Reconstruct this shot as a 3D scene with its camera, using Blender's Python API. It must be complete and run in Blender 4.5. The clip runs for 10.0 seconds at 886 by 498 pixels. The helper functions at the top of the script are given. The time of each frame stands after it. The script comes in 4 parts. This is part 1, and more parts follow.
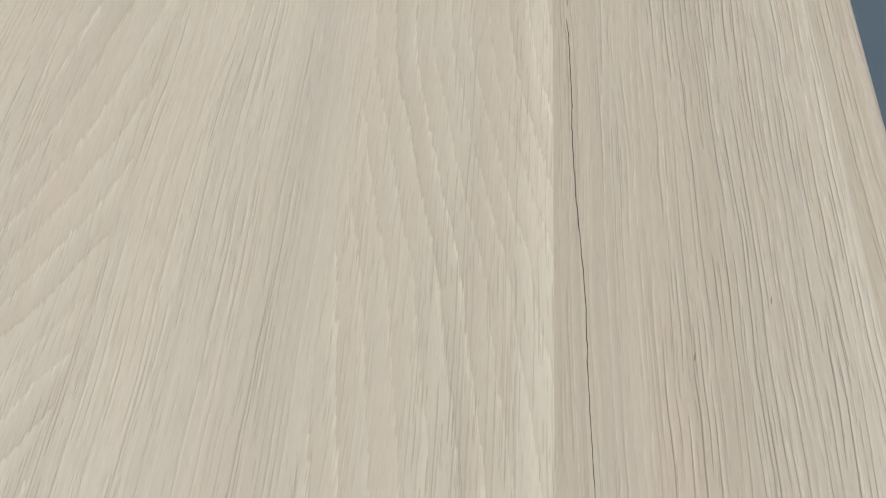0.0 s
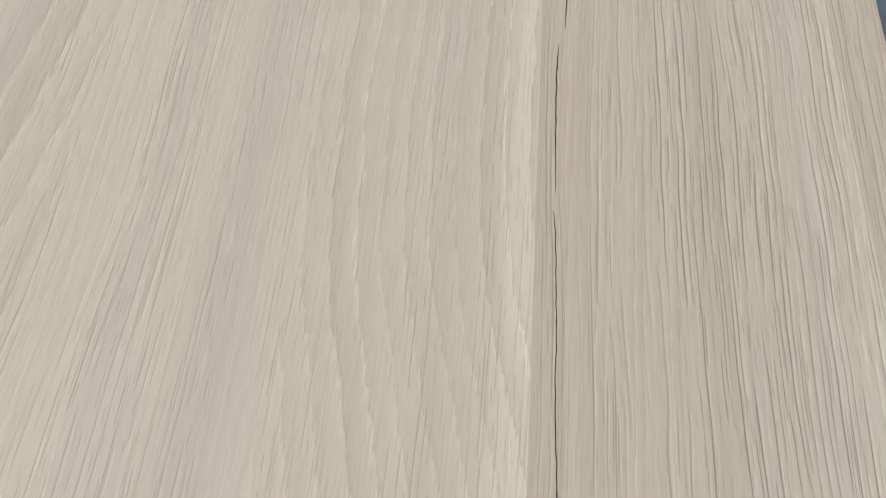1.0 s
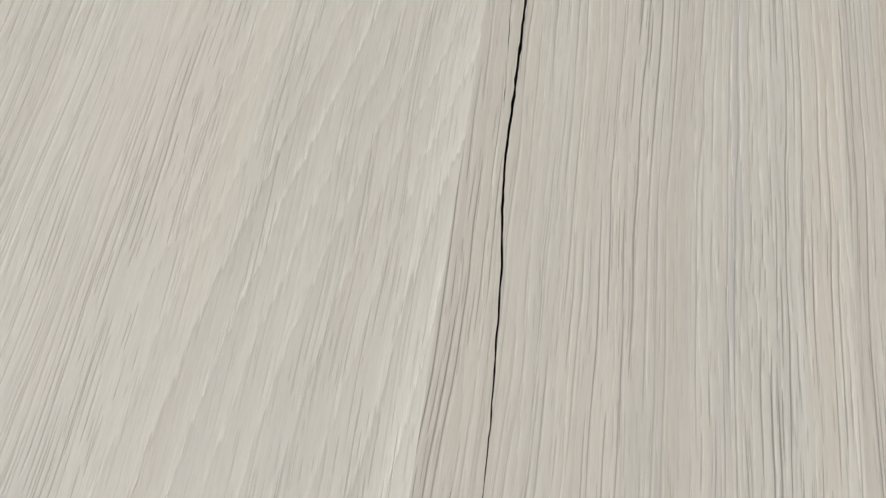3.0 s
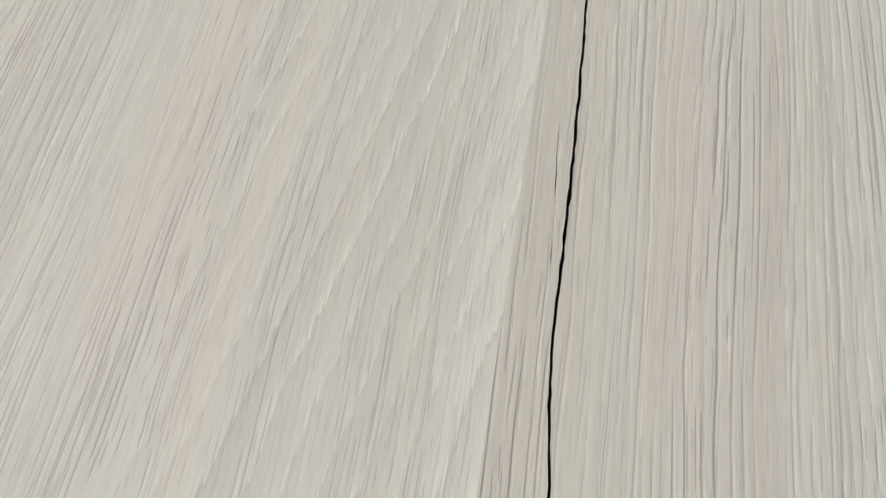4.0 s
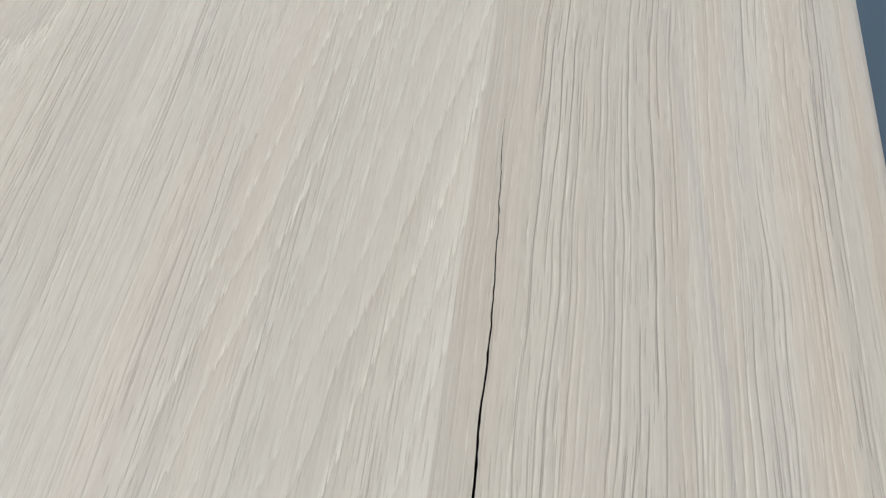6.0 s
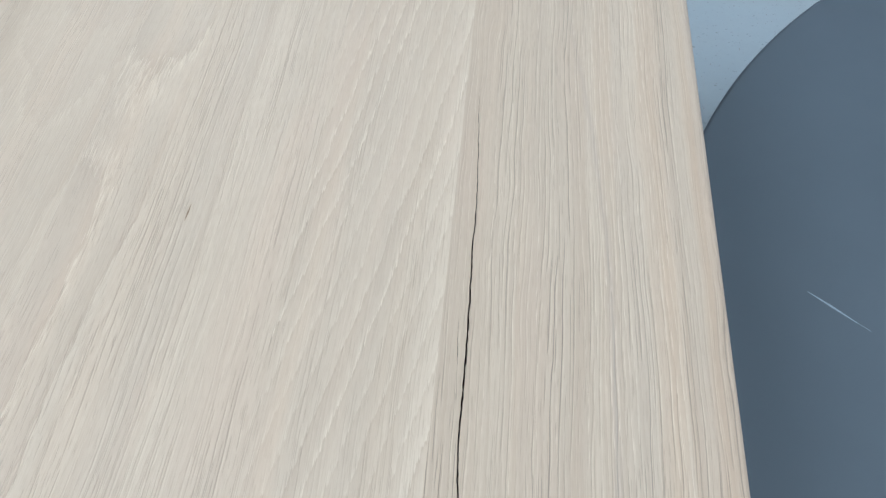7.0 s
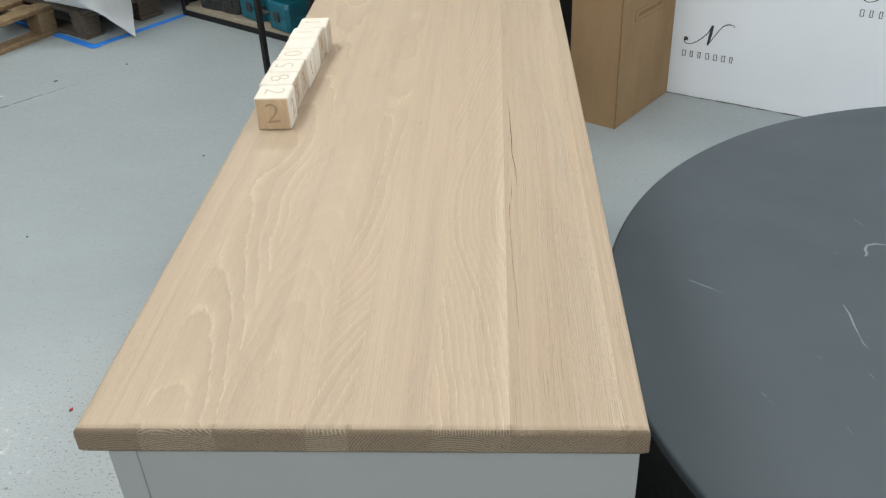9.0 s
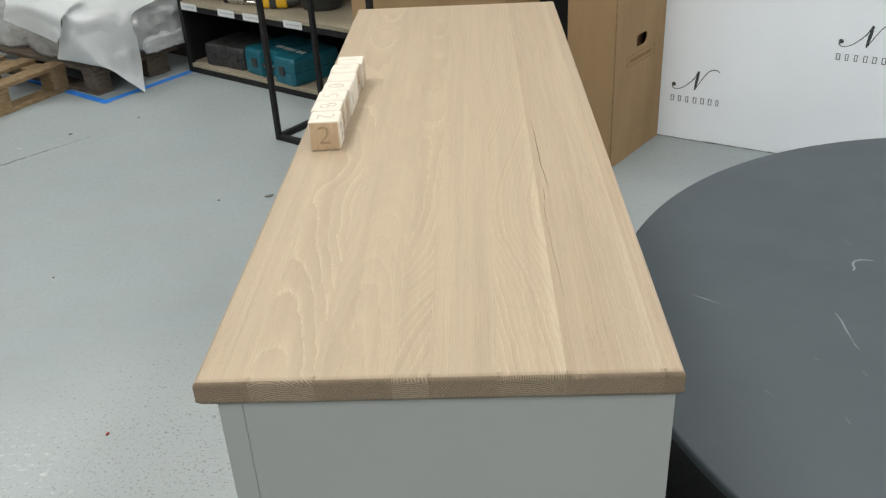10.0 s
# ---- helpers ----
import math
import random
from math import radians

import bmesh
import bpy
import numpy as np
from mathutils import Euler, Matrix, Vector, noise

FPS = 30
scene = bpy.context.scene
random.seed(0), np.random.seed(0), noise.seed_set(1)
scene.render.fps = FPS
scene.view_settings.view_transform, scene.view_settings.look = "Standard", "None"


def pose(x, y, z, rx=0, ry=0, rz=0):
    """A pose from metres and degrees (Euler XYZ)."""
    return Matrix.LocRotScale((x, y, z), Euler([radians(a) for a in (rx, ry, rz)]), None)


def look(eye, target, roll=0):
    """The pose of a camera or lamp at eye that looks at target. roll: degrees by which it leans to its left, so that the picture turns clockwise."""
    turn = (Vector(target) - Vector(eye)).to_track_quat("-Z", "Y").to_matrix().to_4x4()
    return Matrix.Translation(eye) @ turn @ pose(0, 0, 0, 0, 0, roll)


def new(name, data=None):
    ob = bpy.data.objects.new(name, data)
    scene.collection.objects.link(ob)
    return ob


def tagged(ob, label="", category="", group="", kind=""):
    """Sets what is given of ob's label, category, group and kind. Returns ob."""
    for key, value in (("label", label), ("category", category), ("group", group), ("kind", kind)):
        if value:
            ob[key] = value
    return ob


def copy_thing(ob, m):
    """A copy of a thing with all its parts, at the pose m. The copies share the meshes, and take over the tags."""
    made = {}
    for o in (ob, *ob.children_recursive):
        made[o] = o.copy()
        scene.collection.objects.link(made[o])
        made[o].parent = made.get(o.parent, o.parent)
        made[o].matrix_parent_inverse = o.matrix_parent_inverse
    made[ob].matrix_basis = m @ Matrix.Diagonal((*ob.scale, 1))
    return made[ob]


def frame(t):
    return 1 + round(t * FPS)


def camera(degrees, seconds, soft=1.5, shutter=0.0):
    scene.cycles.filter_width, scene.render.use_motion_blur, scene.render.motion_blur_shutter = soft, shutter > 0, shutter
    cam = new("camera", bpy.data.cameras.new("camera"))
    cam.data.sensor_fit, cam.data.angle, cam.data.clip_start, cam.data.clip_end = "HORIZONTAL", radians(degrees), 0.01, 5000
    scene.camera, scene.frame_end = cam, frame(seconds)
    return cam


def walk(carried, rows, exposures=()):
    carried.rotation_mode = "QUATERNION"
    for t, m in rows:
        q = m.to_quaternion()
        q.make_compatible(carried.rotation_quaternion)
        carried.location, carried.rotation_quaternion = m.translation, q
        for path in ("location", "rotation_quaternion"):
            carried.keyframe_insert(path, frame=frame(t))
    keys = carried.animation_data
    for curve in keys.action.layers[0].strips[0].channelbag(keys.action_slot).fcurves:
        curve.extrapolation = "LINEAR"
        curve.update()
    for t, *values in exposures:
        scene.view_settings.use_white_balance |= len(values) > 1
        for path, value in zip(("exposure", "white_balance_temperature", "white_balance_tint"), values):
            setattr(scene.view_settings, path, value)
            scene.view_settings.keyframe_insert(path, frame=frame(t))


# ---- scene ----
cam = camera(53.3, 10.0, 1.3)
PATH = [
    (0, (0.0997, 0.0622, 1.1117), (0.0753, 0.6056, 0.2726), 1.37),
    (0.5, (0.1035, 0.1212, 1.1068), (0.0855, 0.6205, 0.2405), 3.44),
    (1, (0.1050, 0.1731, 1.0953), (0.0911, 0.6774, 0.2319), 3.48),
    (1.5, (0.1180, 0.2385, 1.0928), (0.0886, 0.6936, 0.2029), 2.03),
    (2, (0.1302, 0.2891, 1.0823), (0.0958, 0.7130, 0.1772), 2.44),
    (2.5, (0.1395, 0.3431, 1.0795), (0.0965, 0.7623, 0.1726), 1.05),
    (2.7, (0.1383, 0.3640, 1.0792), (0.0956, 0.7807, 0.1712), 1.54),
    (3.8, (0.1284, 0.4259, 1.0559), (0.0513, 0.8738, 0.1651), -0.54),
    (4, (0.1273, 0.4334, 1.0542), (0.0457, 0.8869, 0.1667), -1.02),
    (4.5, (0.1297, 0.4552, 1.0570), (0.0444, 0.9055, 0.1682), -1.31),
    (5, (0.1310, 0.4856, 1.0592), (0.0418, 0.9578, 0.1822), -1.79),
    (5.5, (0.1345, 0.5098, 1.0679), (0.0402, 1.0144, 0.2097), -2.43),
    (5.7, (0.1373, 0.5138, 1.0715), (0.0467, 1.0411, 0.2267), -2.07),
    (6.8, (0.1455, 0.4333, 1.1438), (0.0789, 1.0032, 0.3248), -0.50),
    (7, (0.1437, 0.3631, 1.1787), (0.0897, 0.9748, 0.3894), 0.12),
    (7.5, (0.1218, 0.1337, 1.2652), (0.1008, 0.8338, 0.5514), -0.34),
    (8, (0.1216, -0.0996, 1.3250), (0.1058, 0.6731, 0.6904), -1.46),
    (8.5, (0.1401, -0.3457, 1.3800), (0.1018, 0.4763, 0.8119), -2.52),
    (9, (0.1177, -0.5297, 1.4003), (0.0558, 0.3113, 0.8629), -2.77),
    (9.5, (0.0680, -0.6509, 1.4087), (0.0174, 0.2160, 0.9127), -3.06),
    (10, (0.0488, -0.6910, 1.4083), (0.0040, 0.1843, 0.9267), -3.11),
]
EXPOSURE = [
    (0.0, -0.14, 5520, 4.7), (1.0, -0.18, 5490, 5), (2.0, -0.13, 5370, 5.3), (2.5, -0.09, 5240, 4.8), (4.5, -0.09, 5170, 4.7), (5.5, -0.10, 5140, 4.7), (7.0, 0.05, 5150, 5.2),
    (7.5, 0.05, 5530, 6), (8.0, -0.02, 5720, 5), (9.0, -0.03, 6320, 6.8), (10.0, -0.04, 6560, 6.6),
]
walk(cam, [(t, look(eye, target, roll)) for t, eye, target, roll in PATH], EXPOSURE)

# ---- light: a workshop lit by rows of ceiling panels ----
world = bpy.data.worlds.new("world")
scene.world = world
world.use_nodes = True
world.node_tree.nodes["Background"].inputs[0].default_value = (0.9, 0.95, 1.0, 1)
world.node_tree.nodes["Background"].inputs[1].default_value = 0.05
CEILING = 3.3
LAMPS = [(x, y) for x in (-3.6, -1.0, 1.6, 4.2) for y in (-2.4, 0.7, 3.5)]
LAMP_POWER = 32.5
for lx, ly in LAMPS:
    data = bpy.data.lights.new("panel_light", "AREA")
    data.shape, data.size, data.size_y, data.energy = "RECTANGLE", 0.6, 1.2, LAMP_POWER
    data.color = (1.0, 0.97, 0.93)
    lamp = new("panel_light", data)
    lamp.matrix_world = pose(lx, ly, CEILING - 0.06)


# ---- materials ----
def material(name, rough=0.6, metal=0.0, spec=0.5):
    m = bpy.data.materials.new(name)
    m.use_nodes = True
    b = m.node_tree.nodes["Principled BSDF"]
    b.inputs["Roughness"].default_value, b.inputs["Metallic"].default_value = rough, metal
    b.inputs["Specular IOR Level"].default_value = spec
    return m, m.node_tree, b


class Net:
    """Short hand for shader nodes."""

    def __init__(self, tree):
        self.t = tree

    def put(self, kind, **sets):
        n = self.t.nodes.new(kind)
        for key, value in sets.items():
            setattr(n, key, value)
        return n

    def wire(self, a, b):
        self.t.links.new(a, b)

    def feed(self, socket, value):
        if hasattr(value, "node"):
            self.wire(value, socket)
        else:
            socket.default_value = value

    def math(self, op, a, b=0.0, clamp=False):
        n = self.put("ShaderNodeMath", operation=op, use_clamp=clamp)
        self.feed(n.inputs[0], a)
        self.feed(n.inputs[1], b)
        return n.outputs[0]

    def scaled(self, vec, s):
        n = self.put("ShaderNodeVectorMath", operation="MULTIPLY")
        self.wire(vec, n.inputs[0])
        n.inputs[1].default_value = s
        return n.outputs[0]

    def noise(self, vec, scale=1.0, detail=2.0, rough=0.5, color=False):
        n = self.put("ShaderNodeTexNoise")
        self.wire(vec, n.inputs["Vector"])
        n.inputs["Scale"].default_value, n.inputs["Detail"].default_value, n.inputs["Roughness"].default_value = scale, detail, rough
        return n.outputs[1 if color else 0]

    def ramp(self, fac, stops):
        n = self.put("ShaderNodeValToRGB")
        self.feed(n.inputs[0], fac)
        while len(n.color_ramp.elements) < len(stops):
            n.color_ramp.elements.new(0.5)
        for e, (at, c) in zip(n.color_ramp.elements, stops):
            e.position = at
            e.color = (c, c, c, 1) if isinstance(c, (int, float)) else (*c, 1)
        return n.outputs[0]

    def mix(self, fac, a, b, blend="MIX"):
        n = self.put("ShaderNodeMix", data_type="RGBA", blend_type=blend)
        self.feed(n.inputs[0], fac)
        for socket, v in ((n.inputs[6], a), (n.inputs[7], b)):
            self.feed(socket, (*v, 1) if isinstance(v, tuple) and len(v) == 3 else v)
        return n.outputs[2]

    def bump(self, height, strength, distance, normal=None):
        n = self.put("ShaderNodeBump")
        n.inputs["Strength"].default_value, n.inputs["Distance"].default_value = strength, distance
        self.wire(height, n.inputs["Height"])
        if normal is not None:
            self.wire(normal, n.inputs["Normal"])
        return n.outputs[0]


def oak(name, light, dark, pore, end=False):
    """Solid oak, white-oiled and brushed: rings round a pith axis in the mesh's own grain space, pale lips on the years,
    long dark pore lines with their own run along the fibre. The mesh tells how the stave was cut (rift) and its own tone."""
    m, tree, b = material(name, 0.5, 0.0, 0.3)
    n = Net(tree)
    g = n.put("ShaderNodeAttribute", attribute_name="grain").outputs["Vector"]
    cut = n.put("ShaderNodeAttribute", attribute_name="cut")
    both = n.put("ShaderNodeSeparateXYZ")
    n.wire(cut.outputs["Vector"], both.inputs[0])
    rift, own = both.outputs[0], both.outputs[2 if end else 1]
    sep = n.put("ShaderNodeSeparateXYZ")
    n.wire(g, sep.inputs[0])
    at = n.put("ShaderNodeSeparateXYZ")
    n.wire(n.put("ShaderNodeTexCoord").outputs["Object"], at.inputs[0])
    mul, add, sub = (lambda a, c: n.math("MULTIPLY", a, c)), (lambda a, c: n.math("ADD", a, c)), (lambda a, c: n.math("SUBTRACT", a, c))

    def swing(scale, size, detail=1):
        return mul(sub(n.noise(n.scaled(g, scale), 1, detail), 0.5), size)

    # the fibres: they sway together and go round slow bends
    x_run = add(add(at.outputs[0], mul(at.outputs[2], 0.8)), add(swing((22, 9, 22), 0.0065), mul(swing((60, 24, 60), 0.0024), add(mul(rift, 0.75), 0.25))))
    run = n.put("ShaderNodeCombineXYZ")
    n.wire(x_run, run.inputs[0])
    n.wire(sep.outputs[1], run.inputs[1])
    n.wire(mul(at.outputs[2], 0.3), run.inputs[2])
    fib = run.outputs[0]

    # the years
    far = n.math("SQRT", add(n.math("POWER", n.math("ABSOLUTE", sep.outputs[0]), 2.0), n.math("POWER", n.math("ABSOLUTE", sep.outputs[2]), 2.0)))
    calm = sub(1.0, mul(rift, 0.80))
    fray = mul(sub(n.noise(n.scaled(fib, (1500, 80, 1500)), 1, 1), 0.5), 0.0013)
    r = add(add(far, mul(swing((9, 4.6, 9), 0.0085, 2), calm)), add(swing((60, 20, 60), 0.0030, 2), fray))
    year = n.math("DIVIDE", r, 0.0012 if end else 0.0036)
    phase = n.math("FRACT", year)
    which = n.put("ShaderNodeTexWhiteNoise", noise_dimensions="1D")
    n.wire(n.math("FLOOR", year), which.inputs["W"])
    strong = n.ramp(which.outputs["Value"], [(0.0, 0.08), (0.45, 0.20), (0.70, 0.85), (1.0, 1.0)])
    # two staves show their years more boldly than the rest, the half-rift ones more faintly
    bold = n.ramp(rift, [(0.12, 0.0), (0.20, 1.0), (0.24, 1.0), (0.32, 0.0)])
    strong = n.math("MINIMUM", add(mul(strong, add(1.0, mul(bold, 0.3))), mul(bold, 0.25)), 1.1)
    strong = mul(strong, n.ramp(rift, [(0.28, 1.0), (0.36, 0.42), (0.60, 0.55), (0.90, 1.0)]))
    lip = mul(n.ramp(phase, [(0.0, 0.0), (0.02, 1.0), (0.10, 0.85), (0.20, 0.25), (0.42, 0.0)]), strong)
    field = n.ramp(phase, [(0.0, 0.9), (0.04, 0.0), (0.35, 0.15), (0.75, 0.7), (1.0, 1.0)])
    seam = mul(n.ramp(phase, [(0.0, 1.0), (0.035, 0.0), (0.90, 0.0), (0.97, 1.0), (1.0, 1.0)]), strong)

    def strands(pitch, down, gate, width, seed):
        """Thin lines along the fibre, one in each lane of the given pitch, broken off and tapering; also the pale lip beside each."""
        u = add(n.math("DIVIDE", x_run, pitch), seed)
        lane = n.math("FLOOR", u)
        chance = n.put("ShaderNodeTexWhiteNoise", noise_dimensions="1D")
        n.wire(lane, chance.inputs["W"])
        d = mul(sub(sub(n.math("FRACT", u), 0.5), mul(sub(chance.outputs["Value"], 0.5), 0.62)), pitch)
        place = n.put("ShaderNodeCombineXYZ")
        n.wire(mul(lane, 7.31), place.inputs[0])
        n.wire(mul(add(sep.outputs[1], mul(chance.outputs["Value"], 3.7)), down), place.inputs[1])
        place.inputs[2].default_value = seed
        here = n.ramp(n.noise(place.outputs[0], 1, 1), [(gate, 0.0), (gate + 0.10, 1.0)])
        half = mul(add(mul(here, 0.7), 0.3), width)
        line = mul(sub(1.0, n.math("DIVIDE", n.math("ABSOLUTE", d), half)), 1.6)
        line = mul(n.math("MINIMUM", n.math("MAXIMUM", line, 0.0), 1.0), n.math("MINIMUM", mul(here, 3.0), 1.0))
        beside = n.math("MAXIMUM", sub(1.0, n.math("DIVIDE", n.math("ABSOLUTE", sub(d, 2.6 * width)), 2.0 * width)), 0.0)
        return line, mul(beside, here)

    long_line, long_lip = strands(0.0021, 15, 0.48, 0.00022, 3.7)
    mid_line, mid_lip = strands(0.0015, 40, 0.54, 0.00018, 11.3)
    tick_line, _ = strands(0.0011, 85, 0.56, 0.00016, 23.9)
    deep = n.ramp(n.noise(n.scaled(fib, (70, 4, 70)), 1, 1), [(0.36, 0.25), (0.62, 1.0)])
    lines = mul(long_line, add(mul(rift, 0.74), 0.08))
    lines = n.math("MAXIMUM", lines, mul(mid_line, add(mul(rift, 0.26), add(mul(lip, 0.20), 0.38))))
    lines = mul(n.math("MAXIMUM", lines, mul(tick_line, add(mul(lip, 0.25), 0.42))), deep)
    lips = n.math("MAXIMUM", mul(long_lip, add(mul(rift, 0.6), 0.2)), mul(mid_lip, add(mul(rift, 0.35), 0.25)))
    # pale filled pores along the early side of each year
    feather = n.ramp(n.noise(n.scaled(fib, (2500, 85, 2500)), 1, 1), [(0.47, 0.0), (0.58, 1.0)])
    pale = mul(lip, add(mul(feather, 0.80), 0.20))
    silk = n.noise(n.scaled(fib, (2300, 11, 2300)), 1, 2, 0.6)
    band = n.noise(n.scaled(fib, (230, 2.4, 230)), 1, 2, 0.55)
    streak = n.noise(n.scaled(fib, (62, 1.6, 62)), 1, 2)
    blush = n.noise(n.scaled(fib, (48, 7, 48)), 1, 2)
    k = 2.0 if end else 1.0
    tone = n.mix(mul(mul(field, add(mul(strong, 0.6), 0.4)), min(1.0, 0.40 * k)), (*light, 1), (*dark, 1))
    tone = n.mix(mul(seam, 0.40 * k if end else 0.26), tone, tuple(0.70 * c if end else 0.78 * c for c in dark))
    tone = n.mix(mul(which.outputs["Value"], mul(calm, 0.10)), tone, tuple(0.93 * c for c in dark))
    if not end:
        tone = n.mix(n.ramp(streak, [(0.42, 0.0), (0.70, 0.34)]), tone, (dark[0] * 0.96, dark[1] * 1.01, dark[2] * 1.08))
        tone = n.mix(n.ramp(blush, [(0.50, 0.0), (0.70, 0.5)]), tone, (light[0] * 0.99, light[1] * 0.94, light[2] * 0.93))
        heart = n.ramp(at.outputs[0], [(0.15, 0.18), (0.20, 1.0)])
        amber = n.noise(n.scaled(fib, (95, 1.1, 95)), 1, 2, 0.5)
        tone = n.mix(mul(n.ramp(amber, [(0.50, 0.0), (0.66, 0.50)]), heart), tone, (dark[0] * 1.10, dark[1] * 1.00, dark[2] * 0.90))
        tone = n.mix(mul(n.ramp(amber, [(0.34, 0.38), (0.48, 0.0)]), heart), tone, (light[0] * 0.87, light[1] * 0.89, light[2] * 0.92))
        tone = n.mix(mul(n.ramp(band, [(0.38, 0.0), (0.64, 1.0)]), add(mul(rift, 0.18), 0.06)), tone, (dark[0] * 0.90, dark[1] * 0.92, dark[2] * 0.98))
        tone = n.mix(mul(n.ramp(silk, [(0.32, 0.10), (0.52, 0.0)]), add(mul(rift, 0.6), 0.4)), tone, tuple(0.84 * c for c in dark))
        tone = n.mix(mul(n.ramp(silk, [(0.52, 0.0), (0.72, 0.10)]), add(mul(rift, 0.6), 0.4)), tone, tuple(1.10 * c for c in light))
        # one slate-grey mineral streak in the cracked stave
        off = sub(at.outputs[1], 0.53)
        beside = n.math("ABSOLUTE", sub(add(at.outputs[0], swing((30, 40, 30), 0.0016)), sub(0.1935, mul(mul(off, off), 0.38))))
        slate = mul(n.ramp(mul(beside, 100.0), [(0.02, 1.0), (0.10, 0.45), (0.26, 0.0)]), n.ramp(at.outputs[1], [(0.40, 0.0), (0.48, 1.0), (0.64, 0.8), (0.80, 0.0)]))
        tone = n.mix(mul(slate, 0.42), tone, (dark[0] * 0.72, dark[1] * 0.80, dark[2] * 1.0))
        tone = n.mix(mul(lips, 0.42), tone, tuple(min(1, 1.30 * c) for c in light))
        tone = n.mix(mul(pale, 0.58), tone, tuple(min(1, 1.30 * c) for c in light))
        fine = n.noise(n.scaled(fib, (4200, 170, 4200)), 1, 1)
        tone = n.mix(n.ramp(fine, [(0.36, 0.16), (0.52, 0.0)]), tone, tuple(0.75 * c for c in dark))
        tone = n.mix(mul(lines, 0.74), tone, (*pore, 1))
        h = add(add(mul(silk, 0.22), mul(fine, 0.15)), mul(n.math("MAXIMUM", pale, lips), 0.40))
        h = sub(h, add(lines, mul(seam, 0.25)))
        n.wire(n.bump(h, 0.55, 0.0005), b.inputs["Normal"])
    else:
        # sawn ends: open pores in the early wood, thin rays outwards from the pith
        turn = n.math("ARCTAN2", sep.outputs[0], sep.outputs[2])
        ray = n.put("ShaderNodeCombineXYZ")
        n.wire(mul(turn, 420), ray.inputs[0])
        n.wire(mul(far, 45), ray.inputs[1])
        rays = n.ramp(n.noise(ray.outputs[0], 1, 1), [(0.54, 0.0), (0.66, 1.0)])
        pits = n.ramp(n.noise(g, 1500, 1), [(0.52, 0.0), (0.62, 1.0)])
        tone = n.mix(mul(n.ramp(phase, [(0.0, 0.0), (0.1, 0.0), (0.3, 1.0), (0.6, 1.0), (0.9, 0.0)]), 0.72), tone, tuple(1.75 * c for c in light))
        tone = n.mix(mul(mul(pits, lip), 0.8), tone, (*pore, 1))
        tone = n.mix(mul(pits, 0.25), tone, (*pore, 1))
        tone = n.mix(mul(rays, 0.45), tone, tuple(1.40 * c for c in light))
        n.wire(n.bump(sub(mul(rays, 0.3), add(mul(pits, 0.5), mul(lip, 0.6))), 0.5, 0.0005), b.inputs["Normal"])
    shade = n.put("ShaderNodeCombineColor")
    for i, weight in enumerate((0.88, 1.0, 1.12)):
        n.wire(add(1.0, mul(own, weight)), shade.inputs[i])
    tone = n.mix(1.0, tone, shade.outputs[0], "MULTIPLY")
    n.wire(tone, b.inputs["Base Color"])
    n.wire(n.ramp(field, [(0, 0.52), (1, 0.44)]), b.inputs["Roughness"])
    return m


OAK = oak("white_oiled_oak", (0.431, 0.344, 0.247), (0.316, 0.240, 0.166), (0.105, 0.078, 0.058))
OAK_END = oak("oak_end_grain", (0.240, 0.186, 0.132), (0.088, 0.063, 0.043), (0.10, 0.07, 0.045), True)
# near-black crack walls: the shade inside the slit put into their colour
CRACK, _, b = material("crack_dark", 0.95, 0, 0.1)
b.inputs["Base Color"].default_value = (0.022, 0.015, 0.010, 1)


def plain(name, color, rough=0.6, metal=0.0, spec=0.5, vary=0.12, scale=30.0, bump=0.0, bump_scale=200.0, tint=None, stretch=(1, 1, 1)):
    """A painted, moulded or printed surface with slow stains and a fine relief."""
    m, tree, b = material(name, rough, metal, spec)
    n = Net(tree)
    co = n.put("ShaderNodeTexCoord").outputs["Object"]
    co = n.scaled(co, stretch)
    slow = n.noise(co, scale, 4, 0.6)
    other = tint or tuple(c * (1 - 2.2 * vary) for c in color)
    tone = n.mix(n.ramp(slow, [(0.35, 0.0), (0.7, 1.0)]), (*color, 1), (*other, 1))
    n.wire(tone, b.inputs["Base Color"])
    n.wire(n.math("ADD", n.math("MULTIPLY", slow, 0.25), rough - 0.12), b.inputs["Roughness"])
    if bump:
        n.wire(n.bump(n.noise(co, bump_scale, 3, 0.6), bump, 0.001), b.inputs["Normal"])
    return m


